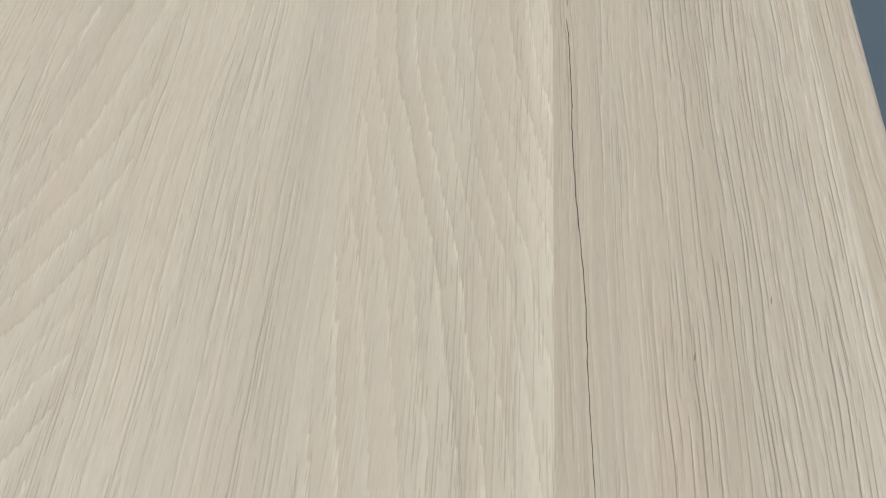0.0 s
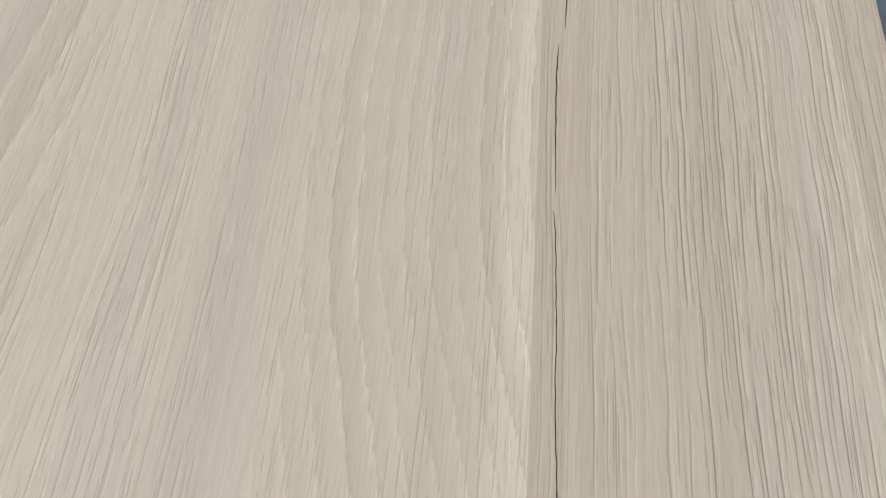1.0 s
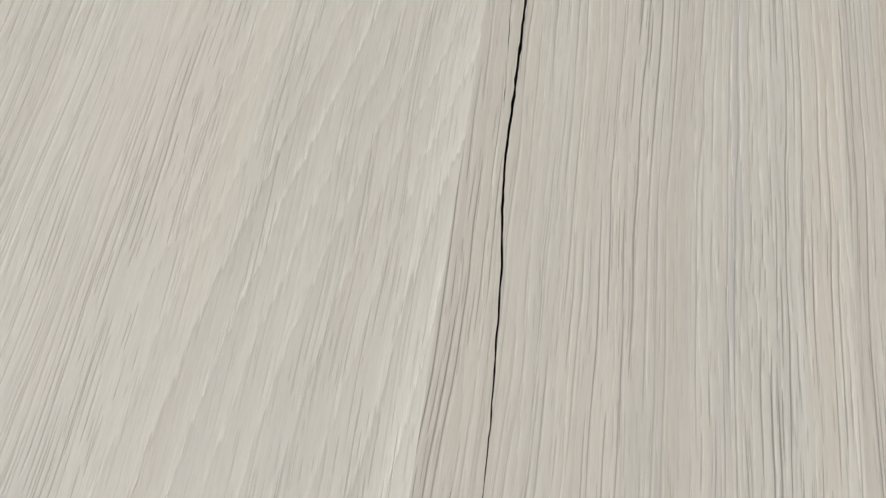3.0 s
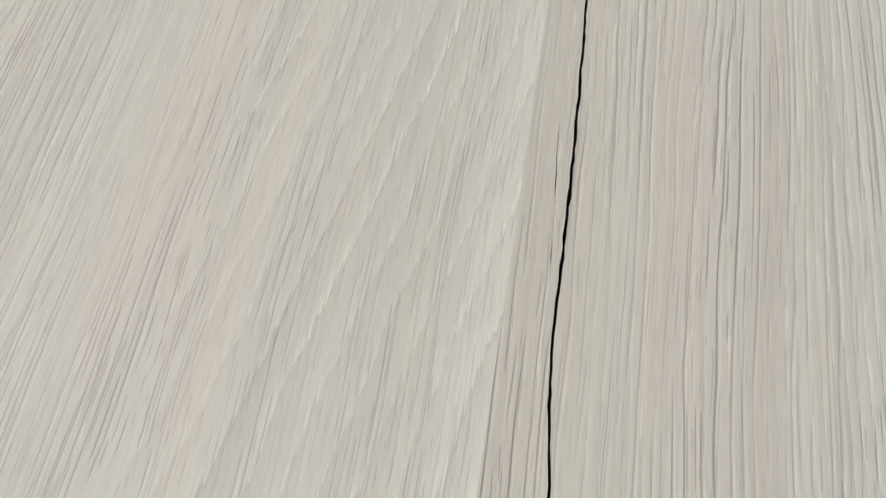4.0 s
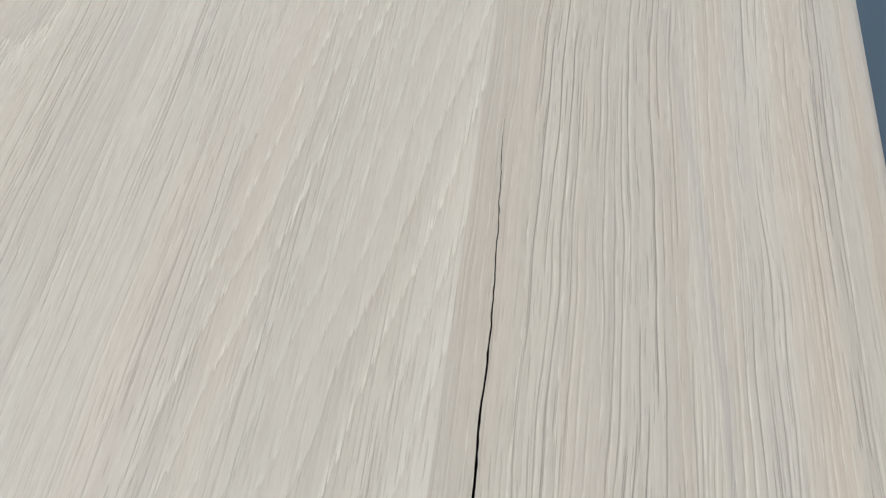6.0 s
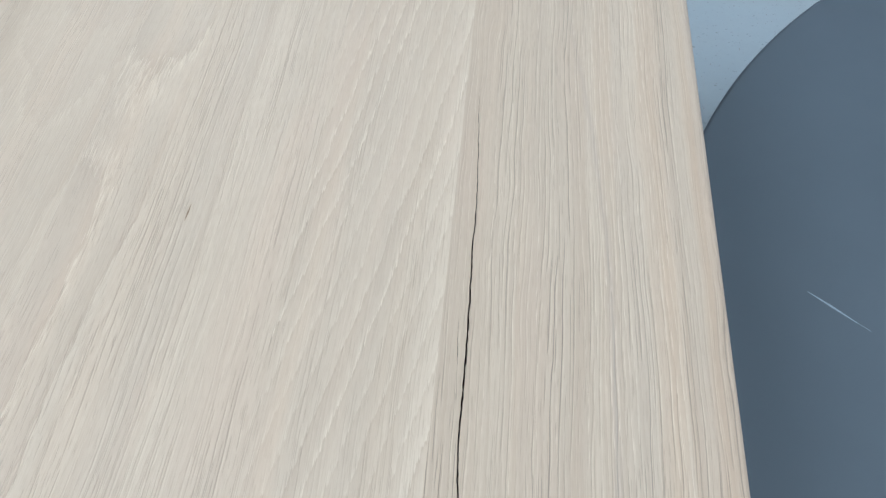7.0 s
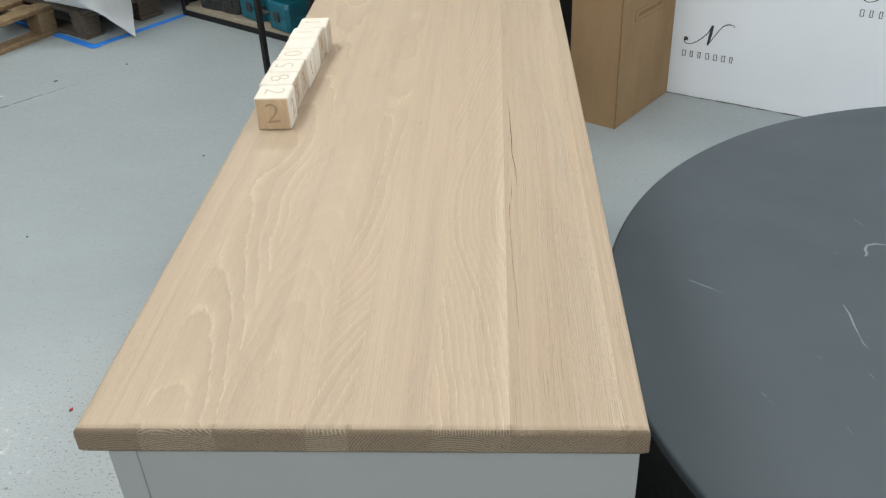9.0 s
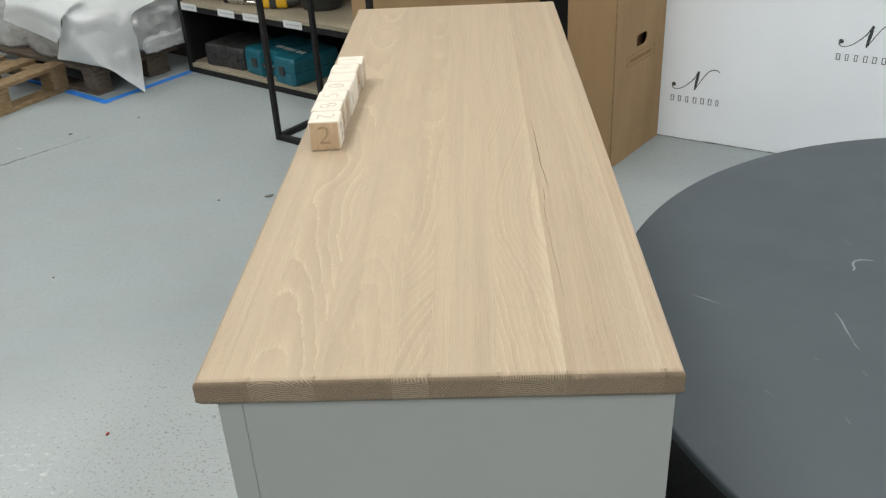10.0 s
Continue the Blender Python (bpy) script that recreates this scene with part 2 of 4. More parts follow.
def floor_paint():
    """Worn grey floor paint: slow cloudy stains, scuffs, small dark chips that thicken in a paler round patch by the
    sideboard, whitish flecks.
    """
    m, tree, b = material("floor_paint", 0.38, 0, 0.5)
    n = Net(tree)
    co = n.put("ShaderNodeTexCoord").outputs["Object"]
    slow = n.noise(co, 1.3, 5, 0.6)
    cloud = n.noise(n.scaled(co, (3.0, 5.5, 1)), 1.0, 4, 0.62)
    grit = n.noise(co, 55, 3, 0.65)
    tone = n.mix(n.ramp(slow, [(0.3, 0.0), (0.72, 1.0)]), (0.311, 0.351, 0.363, 1), (0.267, 0.304, 0.317, 1))
    tone = n.mix(n.ramp(cloud, [(0.42, 0.0), (0.72, 0.45)]), tone, (0.280, 0.298, 0.289, 1))
    tone = n.mix(n.ramp(grit, [(0.62, 0.0), (0.76, 0.12)]), tone, (0.22, 0.24, 0.24, 1))
    # round patch left of the sideboard: paler tone, and denser chips
    patchy_at = n.put("ShaderNodeVectorMath", operation="DISTANCE")
    n.wire(co, patchy_at.inputs[0])
    patchy_at.inputs[1].default_value = (-0.62, 0.80, 0)
    patchy = n.ramp(n.math("ADD", patchy_at.outputs["Value"], n.math("MULTIPLY", slow, 0.5)), [(0.35, 1.0), (0.75, 0.45), (1.25, 0.04)])
    tone = n.mix(n.math("MULTIPLY", patchy, 0.50), tone, (0.445, 0.476, 0.481, 1))
    for stretch, gate, color in (((95, 175, 1), 0.635, (0.15, 0.155, 0.125, 1)), ((190, 110, 1), 0.645, (0.20, 0.16, 0.13, 1)), ((48, 80, 1), 0.685, (0.13, 0.14, 0.13, 1))):
        chip = n.noise(n.scaled(co, stretch), 1.0, 2, 0.55)
        chip = n.math("SUBTRACT", n.math("ADD", chip, n.math("MULTIPLY", patchy, 0.055)), gate + 0.045)
        tone = n.mix(n.math("MULTIPLY", n.ramp(n.math("MULTIPLY", chip, 10.0), [(0.0, 0.0), (0.25, 1.0)]), 0.7), tone, color)
    scuff = n.ramp(n.noise(n.scaled(co, (2.2, 7, 1)), 1.6, 4, 0.7), [(0.66, 0.0), (0.78, 0.5)])
    tone = n.mix(scuff, tone, (0.28, 0.30, 0.30, 1))
    # small round cluster of whitish flecks farther left
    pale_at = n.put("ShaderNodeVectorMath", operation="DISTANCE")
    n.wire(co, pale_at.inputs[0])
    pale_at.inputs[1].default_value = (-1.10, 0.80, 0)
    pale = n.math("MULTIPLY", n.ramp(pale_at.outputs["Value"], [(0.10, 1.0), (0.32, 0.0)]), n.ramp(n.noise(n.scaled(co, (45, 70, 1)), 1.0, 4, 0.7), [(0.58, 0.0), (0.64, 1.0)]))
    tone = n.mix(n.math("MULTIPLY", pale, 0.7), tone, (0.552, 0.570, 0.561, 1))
    n.wire(tone, b.inputs["Base Color"])
    n.wire(n.ramp(grit, [(0.3, 0.32), (0.75, 0.58)]), b.inputs["Roughness"])
    h = n.math("ADD", n.noise(co, 90, 3, 0.6), n.math("MULTIPLY", slow, 0.4))
    n.wire(n.bump(h, 0.18, 0.0010), b.inputs["Normal"])
    return m


def film(name, color, rough, through_light, bump=0.6, bump_scale=30.0, gloss=0.0):
    """Thin plastic sheet: part see-through, creased; gloss: a shiny skin."""
    m, tree, b = material(name, rough, 0, 0.6 + 0.4 * gloss)
    n = Net(tree)
    co = n.put("ShaderNodeTexCoord").outputs["Object"]
    b.inputs["Base Color"].default_value = (*color, 1)
    b.inputs["Coat Weight"].default_value = gloss
    b.inputs["Coat Roughness"].default_value = 0.06
    cloud = n.noise(co, 16, 2, 0.5)
    n.wire(n.ramp(cloud, [(0.35, 1 - through_light), (0.65, 1.0 - through_light + 0.12 * gloss)]), b.inputs["Alpha"])
    n.wire(n.bump(n.noise(co, bump_scale, 4, 0.65), bump, 0.01), b.inputs["Normal"])
    return m


def sawn(name, light, dark, scale=1.0):
    """Rough sawn softwood along the object's longest direction."""
    m, tree, b = material(name, 0.8, 0, 0.2)
    n = Net(tree)
    co = n.put("ShaderNodeTexCoord").outputs["Generated"]
    ob = n.put("ShaderNodeTexCoord").outputs["Object"]
    fibre = n.noise(n.scaled(ob, (14, 14, 60)), 2.0 * scale, 4, 0.65)
    stain = n.noise(ob, 7, 3, 0.6)
    tone = n.mix(n.ramp(fibre, [(0.3, 0.0), (0.7, 1.0)]), (*light, 1), (*dark, 1))
    tone = n.mix(n.ramp(stain, [(0.5, 0.0), (0.75, 0.6)]), tone, tuple(0.55 * c for c in dark))
    n.wire(tone, b.inputs["Base Color"])
    n.wire(n.bump(fibre, 0.4, 0.002), b.inputs["Normal"])
    return m


FLOOR = floor_paint()
WALL_WHITE = plain("display_wall_white", (0.89, 0.935, 1.0), 0.5, vary=0.02, scale=2.0, bump=0.05, bump_scale=120)
# outer walls and ceiling are unseen, made pale to bounce light onto upright faces
WALL_GREY = plain("workshop_wall", (0.80, 0.82, 0.84), 0.7, vary=0.06, scale=2.0, bump=0.1, bump_scale=60)
CEIL = plain("ceiling_white", (0.84, 0.85, 0.86), 0.8, vary=0.03, scale=1.5)
INK = plain("print_ink", (0.045, 0.055, 0.06), 0.6, vary=0.05)
CABINET = plain("cabinet_paint", (0.360, 0.374, 0.368), 0.42, vary=0.02, scale=3.0, bump=0.06, bump_scale=160)
TABLE = plain("table_paint", (0.063, 0.077, 0.089), 0.55, spec=0.35, vary=0.02, scale=4.0, bump=0.06, bump_scale=220)
DUST_LINE = plain("dusty_joint", (0.16, 0.16, 0.15), 0.9, vary=0.3, scale=25)
UNDER_SHADE = plain("underside_shade", (0.012, 0.012, 0.013), 0.7, vary=0.1)
SCRATCH = plain("scratched_paint", (0.240, 0.276, 0.303), 0.8, vary=0.1, scale=200)
CARD = plain("cardboard", (0.343, 0.227, 0.123), 0.85, vary=0.10, scale=5.0, bump=0.10, bump_scale=90, stretch=(1, 1, 0.4), spec=0.2)
CARD_PRINT = plain("carton_print", (0.258, 0.160, 0.080), 0.85, vary=0.1, spec=0.2)
CARD_WORN = plain("worn_cardboard", (0.294, 0.191, 0.102), 0.9, vary=0.2, scale=40, spec=0.2)
CARD_EDGE = plain("cardboard_edge", (0.151, 0.089, 0.045), 0.9, vary=0.1, spec=0.2)
STEEL_BLACK = plain("black_steel", (0.011, 0.011, 0.012), 0.6, spec=0.3, vary=0.15, scale=40, bump=0.05)
BOARD = plain("shelf_board", (0.356, 0.307, 0.227), 0.75, vary=0.10, scale=60, bump=0.08, bump_scale=300)
PRINT_GREY = plain("faint_print", (0.42, 0.43, 0.45), 0.7, vary=0.05)
PAPER = plain("label_paper", (0.659, 0.667, 0.676), 0.7, vary=0.03)
TAPE = plain("blue_tape", (0.025, 0.21, 0.72), 0.45, vary=0.08, scale=18)
TEAL = plain("teal_plastic", (0.005, 0.116, 0.165), 0.45, vary=0.10, scale=25, bump=0.08, bump_scale=400)
DARK_PLASTIC = plain("dark_plastic", (0.034, 0.035, 0.035), 0.5, vary=0.10, scale=40, bump=0.06, bump_scale=300)
YELLOW = plain("yellow_plastic", (0.72, 0.42, 0.015), 0.42, vary=0.06, scale=60)
CHROME = plain("bright_steel", (0.62, 0.62, 0.60), 0.25, 1.0, vary=0.05, scale=80)
SHEET = film("white_foam_sheet", (0.84, 0.865, 0.885), 0.6, 0.14, 0.45, 22)
WRAP = film("clear_wrap", (0.74, 0.76, 0.78), 0.12, 0.56, 0.12, 25, 1.0)
GREY_GOODS = plain("grey_goods", (0.13, 0.135, 0.14), 0.6, vary=0.15, scale=8)
BUBBLE = film("bubble_wrap", (0.70, 0.71, 0.71), 0.22, 0.66, 0.35, 110, 1.0)
SCUFF = plain("scuffed_floor", (0.17, 0.18, 0.17), 0.8, vary=0.2, scale=40)
PALLET_NEW = sawn("pallet_new", (0.285, 0.205, 0.120), (0.165, 0.110, 0.060))
PALLET_DARK = sawn("pallet_dark", (0.085, 0.060, 0.042), (0.045, 0.032, 0.024))
PALLET_OLD = sawn("pallet_old", (0.135, 0.110, 0.088), (0.072, 0.056, 0.043))
BLOCK_SIDE = plain("block_plain_side", (0.498, 0.418, 0.329), 0.65, vary=0.10, scale=30, bump=0.15, bump_scale=120, stretch=(3, 3, 1), spec=0.25)
BLOCK_END = plain("block_end_grain", (0.63, 0.465, 0.305), 0.65, vary=0.10, scale=30, bump=0.15, bump_scale=120, stretch=(3, 3, 1), spec=0.25)
MAPLE = plain("block_wood", (0.667, 0.614, 0.534), 0.6, vary=0.04, scale=14, bump=0.12, bump_scale=60, stretch=(6, 6, 1), spec=0.3)
ENGRAVED = plain("engraved_line", (0.20, 0.14, 0.085), 0.9, vary=0.1, scale=100, spec=0.1)
# figures lie flat; the shade of cut grooves is put into these colours
GROOVE_END = plain("engraved_end_grain", (0.50, 0.375, 0.25), 0.9, vary=0.1, scale=100, spec=0.1)
GROOVE_EDGE = plain("engraved_pale_edge", (0.52, 0.455, 0.375), 0.9, vary=0.1, scale=100, spec=0.1)
GROOVE = plain("engraved_floor", (0.587, 0.525, 0.445), 0.9, vary=0.1, scale=100, spec=0.1)
GROOVE_SHADE = plain("groove_edge_shade", (0.25, 0.17, 0.10), 0.9, vary=0.15, scale=100, spec=0.1)
GLOW = bpy.data.materials.new("lamp_diffuser")
GLOW.use_nodes = True
GLOW.node_tree.nodes["Principled BSDF"].inputs["Emission Color"].default_value = (1, 0.97, 0.93, 1)
GLOW.node_tree.nodes["Principled BSDF"].inputs["Emission Strength"].default_value = 4.0
LAMP_WHITE = plain("lamp_housing", (0.7, 0.7, 0.7), 0.5, vary=0.02)


# ---- builders ----
def mesh_of(bm, mats, smooth=0):
    me = bpy.data.meshes.new("m")
    bmesh.ops.recalc_face_normals(bm, faces=bm.faces)
    bm.to_mesh(me)
    bm.free()
    for m in mats if isinstance(mats, (list, tuple)) else [mats]:
        me.materials.append(m)
    if smooth:
        for p in me.polygons:
            p.use_smooth = True
        me.set_sharp_from_angle(angle=radians(smooth))
    return me


def part(name, bm, mats, parent=None, label="", smooth=0):
    ob = new(name, mesh_of(bm, mats, smooth))
    ob.parent = parent
    if label:
        tagged(ob, label)
    return ob


def thing(name, m, label, category, group=""):
    ob = new(name)
    ob.empty_display_size = 0.05
    ob.matrix_world = m
    return tagged(ob, label, category, group)


def structure(name, bm, mats, label, category, smooth=0):
    return tagged(part(name, bm, mats, None, "", smooth), label, category, kind="structure")


def box(x0, x1, y0, y1, z0, z1, bevel=0.0, segments=2, bm=None):
    bm = bm or bmesh.new()
    made = bmesh.ops.create_cube(bm, size=1.0)["verts"]
    bmesh.ops.transform(bm, verts=made, matrix=Matrix.LocRotScale(((x0 + x1) / 2, (y0 + y1) / 2, (z0 + z1) / 2), None, (x1 - x0, y1 - y0, z1 - z0)))
    if bevel:
        edges = list({e for v in made for e in v.link_edges})
        bmesh.ops.bevel(bm, geom=edges, offset=bevel, segments=segments, profile=0.5, affect="EDGES")
    return bm


def tube(points, radius, sides=8, bm=None):
    """A round bar along some points; radius a number or one per point."""
    bm = bm or bmesh.new()
    rings = []
    pts = [Vector(p) for p in points]
    for i, p in enumerate(pts):
        ahead = (pts[min(i + 1, len(pts) - 1)] - pts[max(i - 1, 0)]).normalized()
        side = ahead.cross(Vector((0, 0, 1)))
        side = side.normalized() if side.length > 1e-4 else Vector((1, 0, 0))
        up = side.cross(ahead)
        rr = radius[i] if isinstance(radius, (list, tuple)) else radius
        rings.append([bm.verts.new(p + rr * (math.cos(a) * side + math.sin(a) * up)) for a in (2 * math.pi * k / sides for k in range(sides))])
    for a, b2 in zip(rings, rings[1:]):
        for k in range(sides):
            bm.faces.new((a[k], a[(k + 1) % sides], b2[(k + 1) % sides], b2[k]))
    bm.faces.new(rings[0][::-1])
    bm.faces.new(rings[-1])
    return bm


def lathe(profile, sides=48, bm=None):
    """Turns (radius, z) pairs round the z axis."""
    bm = bm or bmesh.new()
    rings = []
    for rr, z in profile:
        if rr < 1e-6:
            rings.append([bm.verts.new((0, 0, z))])
        else:
            rings.append([bm.verts.new((rr * math.cos(2 * math.pi * k / sides), rr * math.sin(2 * math.pi * k / sides), z)) for k in range(sides)])
    for a, b2 in zip(rings, rings[1:]):
        for k in range(sides):
            quad = [a[k % len(a)], a[(k + 1) % len(a)], b2[(k + 1) % len(b2)], b2[k % len(b2)]]
            quad = [v for i, v in enumerate(quad) if v not in quad[:i]]
            if len(quad) > 2:
                bm.faces.new(quad)
    return bm


def ribbon(points, widths, up=(0, 0, 1), bm=None):
    """A flat stroke through some points in the plane across up, of changing width."""
    bm = bm or bmesh.new()
    pts, upv = [Vector(p) for p in points], Vector(up)
    last = None
    for i, p in enumerate(pts):
        ahead = (pts[min(i + 1, len(pts) - 1)] - pts[max(i - 1, 0)]).normalized()
        side = upv.cross(ahead) * (widths[i] if isinstance(widths, (list, tuple)) else widths) / 2
        pair = (bm.verts.new(p + side), bm.verts.new(p - side))
        if last:
            bm.faces.new((last[0], last[1], pair[1], pair[0]))
        last = pair
    return bm


def along(pairs, t):
    """Value at t on a polyline of (t, value)."""
    return float(np.interp(t, [a for a, _ in pairs], [c for _, c in pairs]))


# ---- the room ----
def wall_between(name, a, b2, thick, height, mat, label):
    a, b2 = Vector((*a, 0)), Vector((*b2, 0))
    d = b2 - a
    bm = box(0, d.length, 0, thick, 0, height)
    ob = structure(name, bm, mat, label, "wall")
    ob.matrix_world = Matrix.Translation(a) @ Matrix.Rotation(math.atan2(d.y, d.x), 4, "Z")
    return ob


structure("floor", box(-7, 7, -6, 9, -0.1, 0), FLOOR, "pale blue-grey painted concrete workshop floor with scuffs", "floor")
structure("ceiling", box(-7.2, 7.2, -6.2, 9.2, CEILING, CEILING + 0.15), CEIL, "plain white workshop ceiling", "ceiling")
wall_between("wall_north", (-7, 9), (7, 9), 0.2, CEILING, WALL_GREY, "plain grey workshop wall far behind the racking")
wall_between("wall_south", (7, -6), (-7, -6), 0.2, CEILING, WALL_GREY, "plain grey workshop wall")
wall_between("wall_west", (-7, -6), (-7, 9), 0.2, CEILING, WALL_GREY, "plain grey workshop wall")
wall_between("wall_east", (7, 9), (7, -6), 0.2, CEILING, WALL_GREY, "plain grey workshop wall")
# the white display wall, turned 30 degrees to the sideboard
WALL_TURN = -29.9
wall = wall_between("wall_display", (0.48, 2.996), (3.96, 0.992), 0.09, 2.4, WALL_WHITE, "white display wall with small dark printed marks")
WD = Vector((math.cos(radians(WALL_TURN)), math.sin(radians(WALL_TURN)), 0))
W0 = Vector((0.790, 2.819, 0))
gap_pts, gap_w = [], []
for k in range(240):
    u = 0.36 + 3.0 * k / 239
    gap_pts.append((u, -0.006 - 0.006 * noise.noise((u * 9, 2, 0)), 0.0016))
    gap_w.append(max(0.001, 0.008 + 0.016 * noise.noise((u * 16, 5, 0)) + 0.006 * noise.noise((u * 60, 7, 0))))
part("floor_gap", ribbon(gap_pts, gap_w), DUST_LINE, wall, "uneven dusty line along the wall's foot")


def wall_mark(s, z):
    """Printed emblem: a long swash stroke over a row of seven short bars."""
    ob = thing("wall_emblem", Matrix.Translation(W0 + WD * s + Vector((0, 0, z))) @ Matrix.Rotation(radians(WALL_TURN), 4, "Z") @ pose(0, -0.0025, 0, 90, 0, 0),
               "dark printed swash over small bars on white wall", "emblem", "emblems on the wall")
    def stroke(pts, widths, steps=10):
        fine_p, fine_w = [], []
        for i in range(len(pts) - 1):
            p0, p1, p2, p3 = (Vector((*pts[max(0, min(len(pts) - 1, j))], 0)) for j in (i - 1, i, i + 1, i + 2))
            for k in range(steps):
                u = k / steps
                fine_p.append(0.5 * (2 * p1 + (p2 - p0) * u + (2 * p0 - 5 * p1 + 4 * p2 - p3) * u * u + (3 * p1 - p0 - 3 * p2 + p3) * u ** 3))
                fine_w.append(widths[i] + (widths[i + 1] - widths[i]) * u)
        fine_p.append(Vector((*pts[-1], 0)))
        fine_w.append(widths[-1])
        return ribbon(fine_p, fine_w)
    bm = stroke([(0.0131, 0.0719), (0.0044, 0.0599), (0.0218, 0.0503), (0.0545, 0.0647), (0.0905, 0.1007), (0.1057, 0.1319)], [0.006, 0.004, 0.0025, 0.003, 0.004, 0.004])
    part("swash", bm, INK, ob)
    bm = stroke([(0.1079, 0.1331), (0.1025, 0.0959), (0.0959, 0.0551)], [0.008, 0.012, 0.006])
    part("stem", bm, INK, ob)
    bm = stroke([(0.0959, 0.0539), (0.1177, 0.0935), (0.1417, 0.1300), (0.1635, 0.1440), (0.1831, 0.1425), (0.1885, 0.1350)], [0.003, 0.003, 0.003, 0.004, 0.003, 0.002])
    part("swash", bm, INK, ob)
    bm = bmesh.new()
    bmesh.ops.create_circle(bm, cap_ends=True, segments=16, radius=0.0085, matrix=Matrix.Translation((0.0109, 0.0695, 0.0004)))
    part("dot", bm, INK, ob)
    for k in range(7):
        x = 0.002 + k * 0.0305
        bm = bmesh.new()
        w = 0.0085 if k not in (1, 2, 6) else 0.006
        w += 0.005
        for u0, u1, v0, v1 in ((0, w, 0, 0.0018), (0, w, 0.0222, 0.024), (0, 0.0025, 0.0018, 0.0222), (w - 0.0025, w, 0.0018, 0.0222)):
            box(x + u0, x + u1, v0, v1, -0.0004, 0.0004, bm=bm)
        part("bar", bm, INK, ob)
    return ob


wall_mark(0.0515, 0.158)
wall_mark(0.649, 0.395)

# blue tape on the floor
bm = bmesh.new()
for a, b2 in (((-2.40, 3.923), (-1.799, 3.487)), ((-1.832, 3.488), (-1.38, 4.165))):
    d = (Vector((*b2, 0)) - Vector((*a, 0))).normalized()
    side = Vector((-d.y, d.x, 0)) * 0.022
    q = [Vector((*a, 0.001)) + side, Vector((*a, 0.001)) - side, Vector((*b2, 0.001)) - side, Vector((*b2, 0.001)) + side]
    lift = 0.0004 if a[0] > -2 else 0
    bm.faces.new([bm.verts.new(v + Vector((0, 0, lift))) for v in q])
structure("floor_tape", bm, TAPE, "bright blue marking tape stuck on the floor in a corner", "floor marking")

# ceiling panels, the lamps of the room
lamp0 = None
for lx, ly in LAMPS:
    if lamp0 is None:
        lamp0 = thing("ceiling_light", pose(lx, ly, CEILING), "white rectangular ceiling light, switched on", "ceiling light", "ceiling lights")
        part("housing", box(-0.32, 0.32, -0.62, 0.62, -0.045, 0, 0.004), LAMP_WHITE, lamp0)
        part("diffuser", box(-0.3, 0.3, -0.6, 0.6, -0.052, -0.047), GLOW, lamp0)
    else:
        copy_thing(lamp0, pose(lx, ly, CEILING))

# ---- the sideboard and its oak top ----
TOP, THICK, NEAR, FAR = 0.8884, 0.0305, -0.003, 1.493
board = thing("sideboard", pose(0, 0, 0), "pale grey painted sideboard carcass under an oak top", "sideboard")
X0, X1, Y0, Y1, ZT = -0.2245, 0.2380, 0.012, FAR - 0.012, TOP - THICK
part("end_panel", box(X0 + 0.0251, X1 - 0.002, Y0, Y0 + 0.018, 0.06, ZT, 0.0004), CABINET, board)
part("face_frame", box(X0, X0 + 0.025, Y0 - 0.001, Y1 + 0.001, 0.06, ZT, 0.0006), CABINET, board)
part("end_panel", box(X0 + 0.0253, X1 - 0.002, Y1 - 0.018, Y1, 0.06, ZT, 0.0008), CABINET, board)
part("back_panel", box(X1 - 0.018, X1 - 0.003, Y0 + 0.0185, Y1 - 0.0185, 0.06, ZT), CABINET, board)
part("plinth", box(X0 + 0.03, X1 - 0.03, Y0 + 0.03, Y1 - 0.03, 0, 0.0595), CABINET, board)
part("bottom_panel", box(X0 + 0.0253, X1 - 0.02, Y0 + 0.019, Y1 - 0.019, 0.061, 0.079), CABINET, board)

worktop = thing("oak_worktop", pose(0, 0, 0), "white-oiled oak worktop of glued staves, one cracked lengthwise", "worktop")
ROUND = 0.0065
FAR_CRACK = [(0.0, 0.1419), (0.400, 0.1419), (0.424, 0.1415), (0.448, 0.1408), (0.472, 0.1396), (0.484, 0.1383), (0.496, 0.1373), (0.508, 0.1371), (0.532, 0.1372), (0.556, 0.1369), (0.580, 0.1364),
             (0.592, 0.1359), (0.604, 0.1362), (0.616, 0.1361), (0.628, 0.1357), (0.652, 0.1345), (0.676, 0.1332), (2.0, 0.1320)]
FAR_OPEN = [(0.411, 0.0), (0.416, 0.0002), (0.44, 0.0005), (0.48, 0.0008), (0.53, 0.00100), (0.575, 0.0009), (0.61, 0.00065), (0.64, 0.0004), (0.67, 0.00025), (0.690, 0.0)]
NEAR_CRACK = [(0.0, 0.1375), (0.120, 0.1373), (0.144, 0.1366), (0.168, 0.1359), (0.192, 0.1358), (0.204, 0.1352), (0.228, 0.1337), (0.252, 0.1328), (0.276, 0.1328), (0.300, 0.1322), (0.3120, 0.1312), (0.3135, 0.1320), (0.336, 0.1316),
              (0.360, 0.1316), (0.3735, 0.1321), (0.3765, 0.1338), (0.396, 0.1347), (0.420, 0.1348), (0.50, 0.1352), (0.519, 0.1348), (0.536, 0.1340), (0.549, 0.1332), (0.6, 0.1325), (2.0, 0.125)]
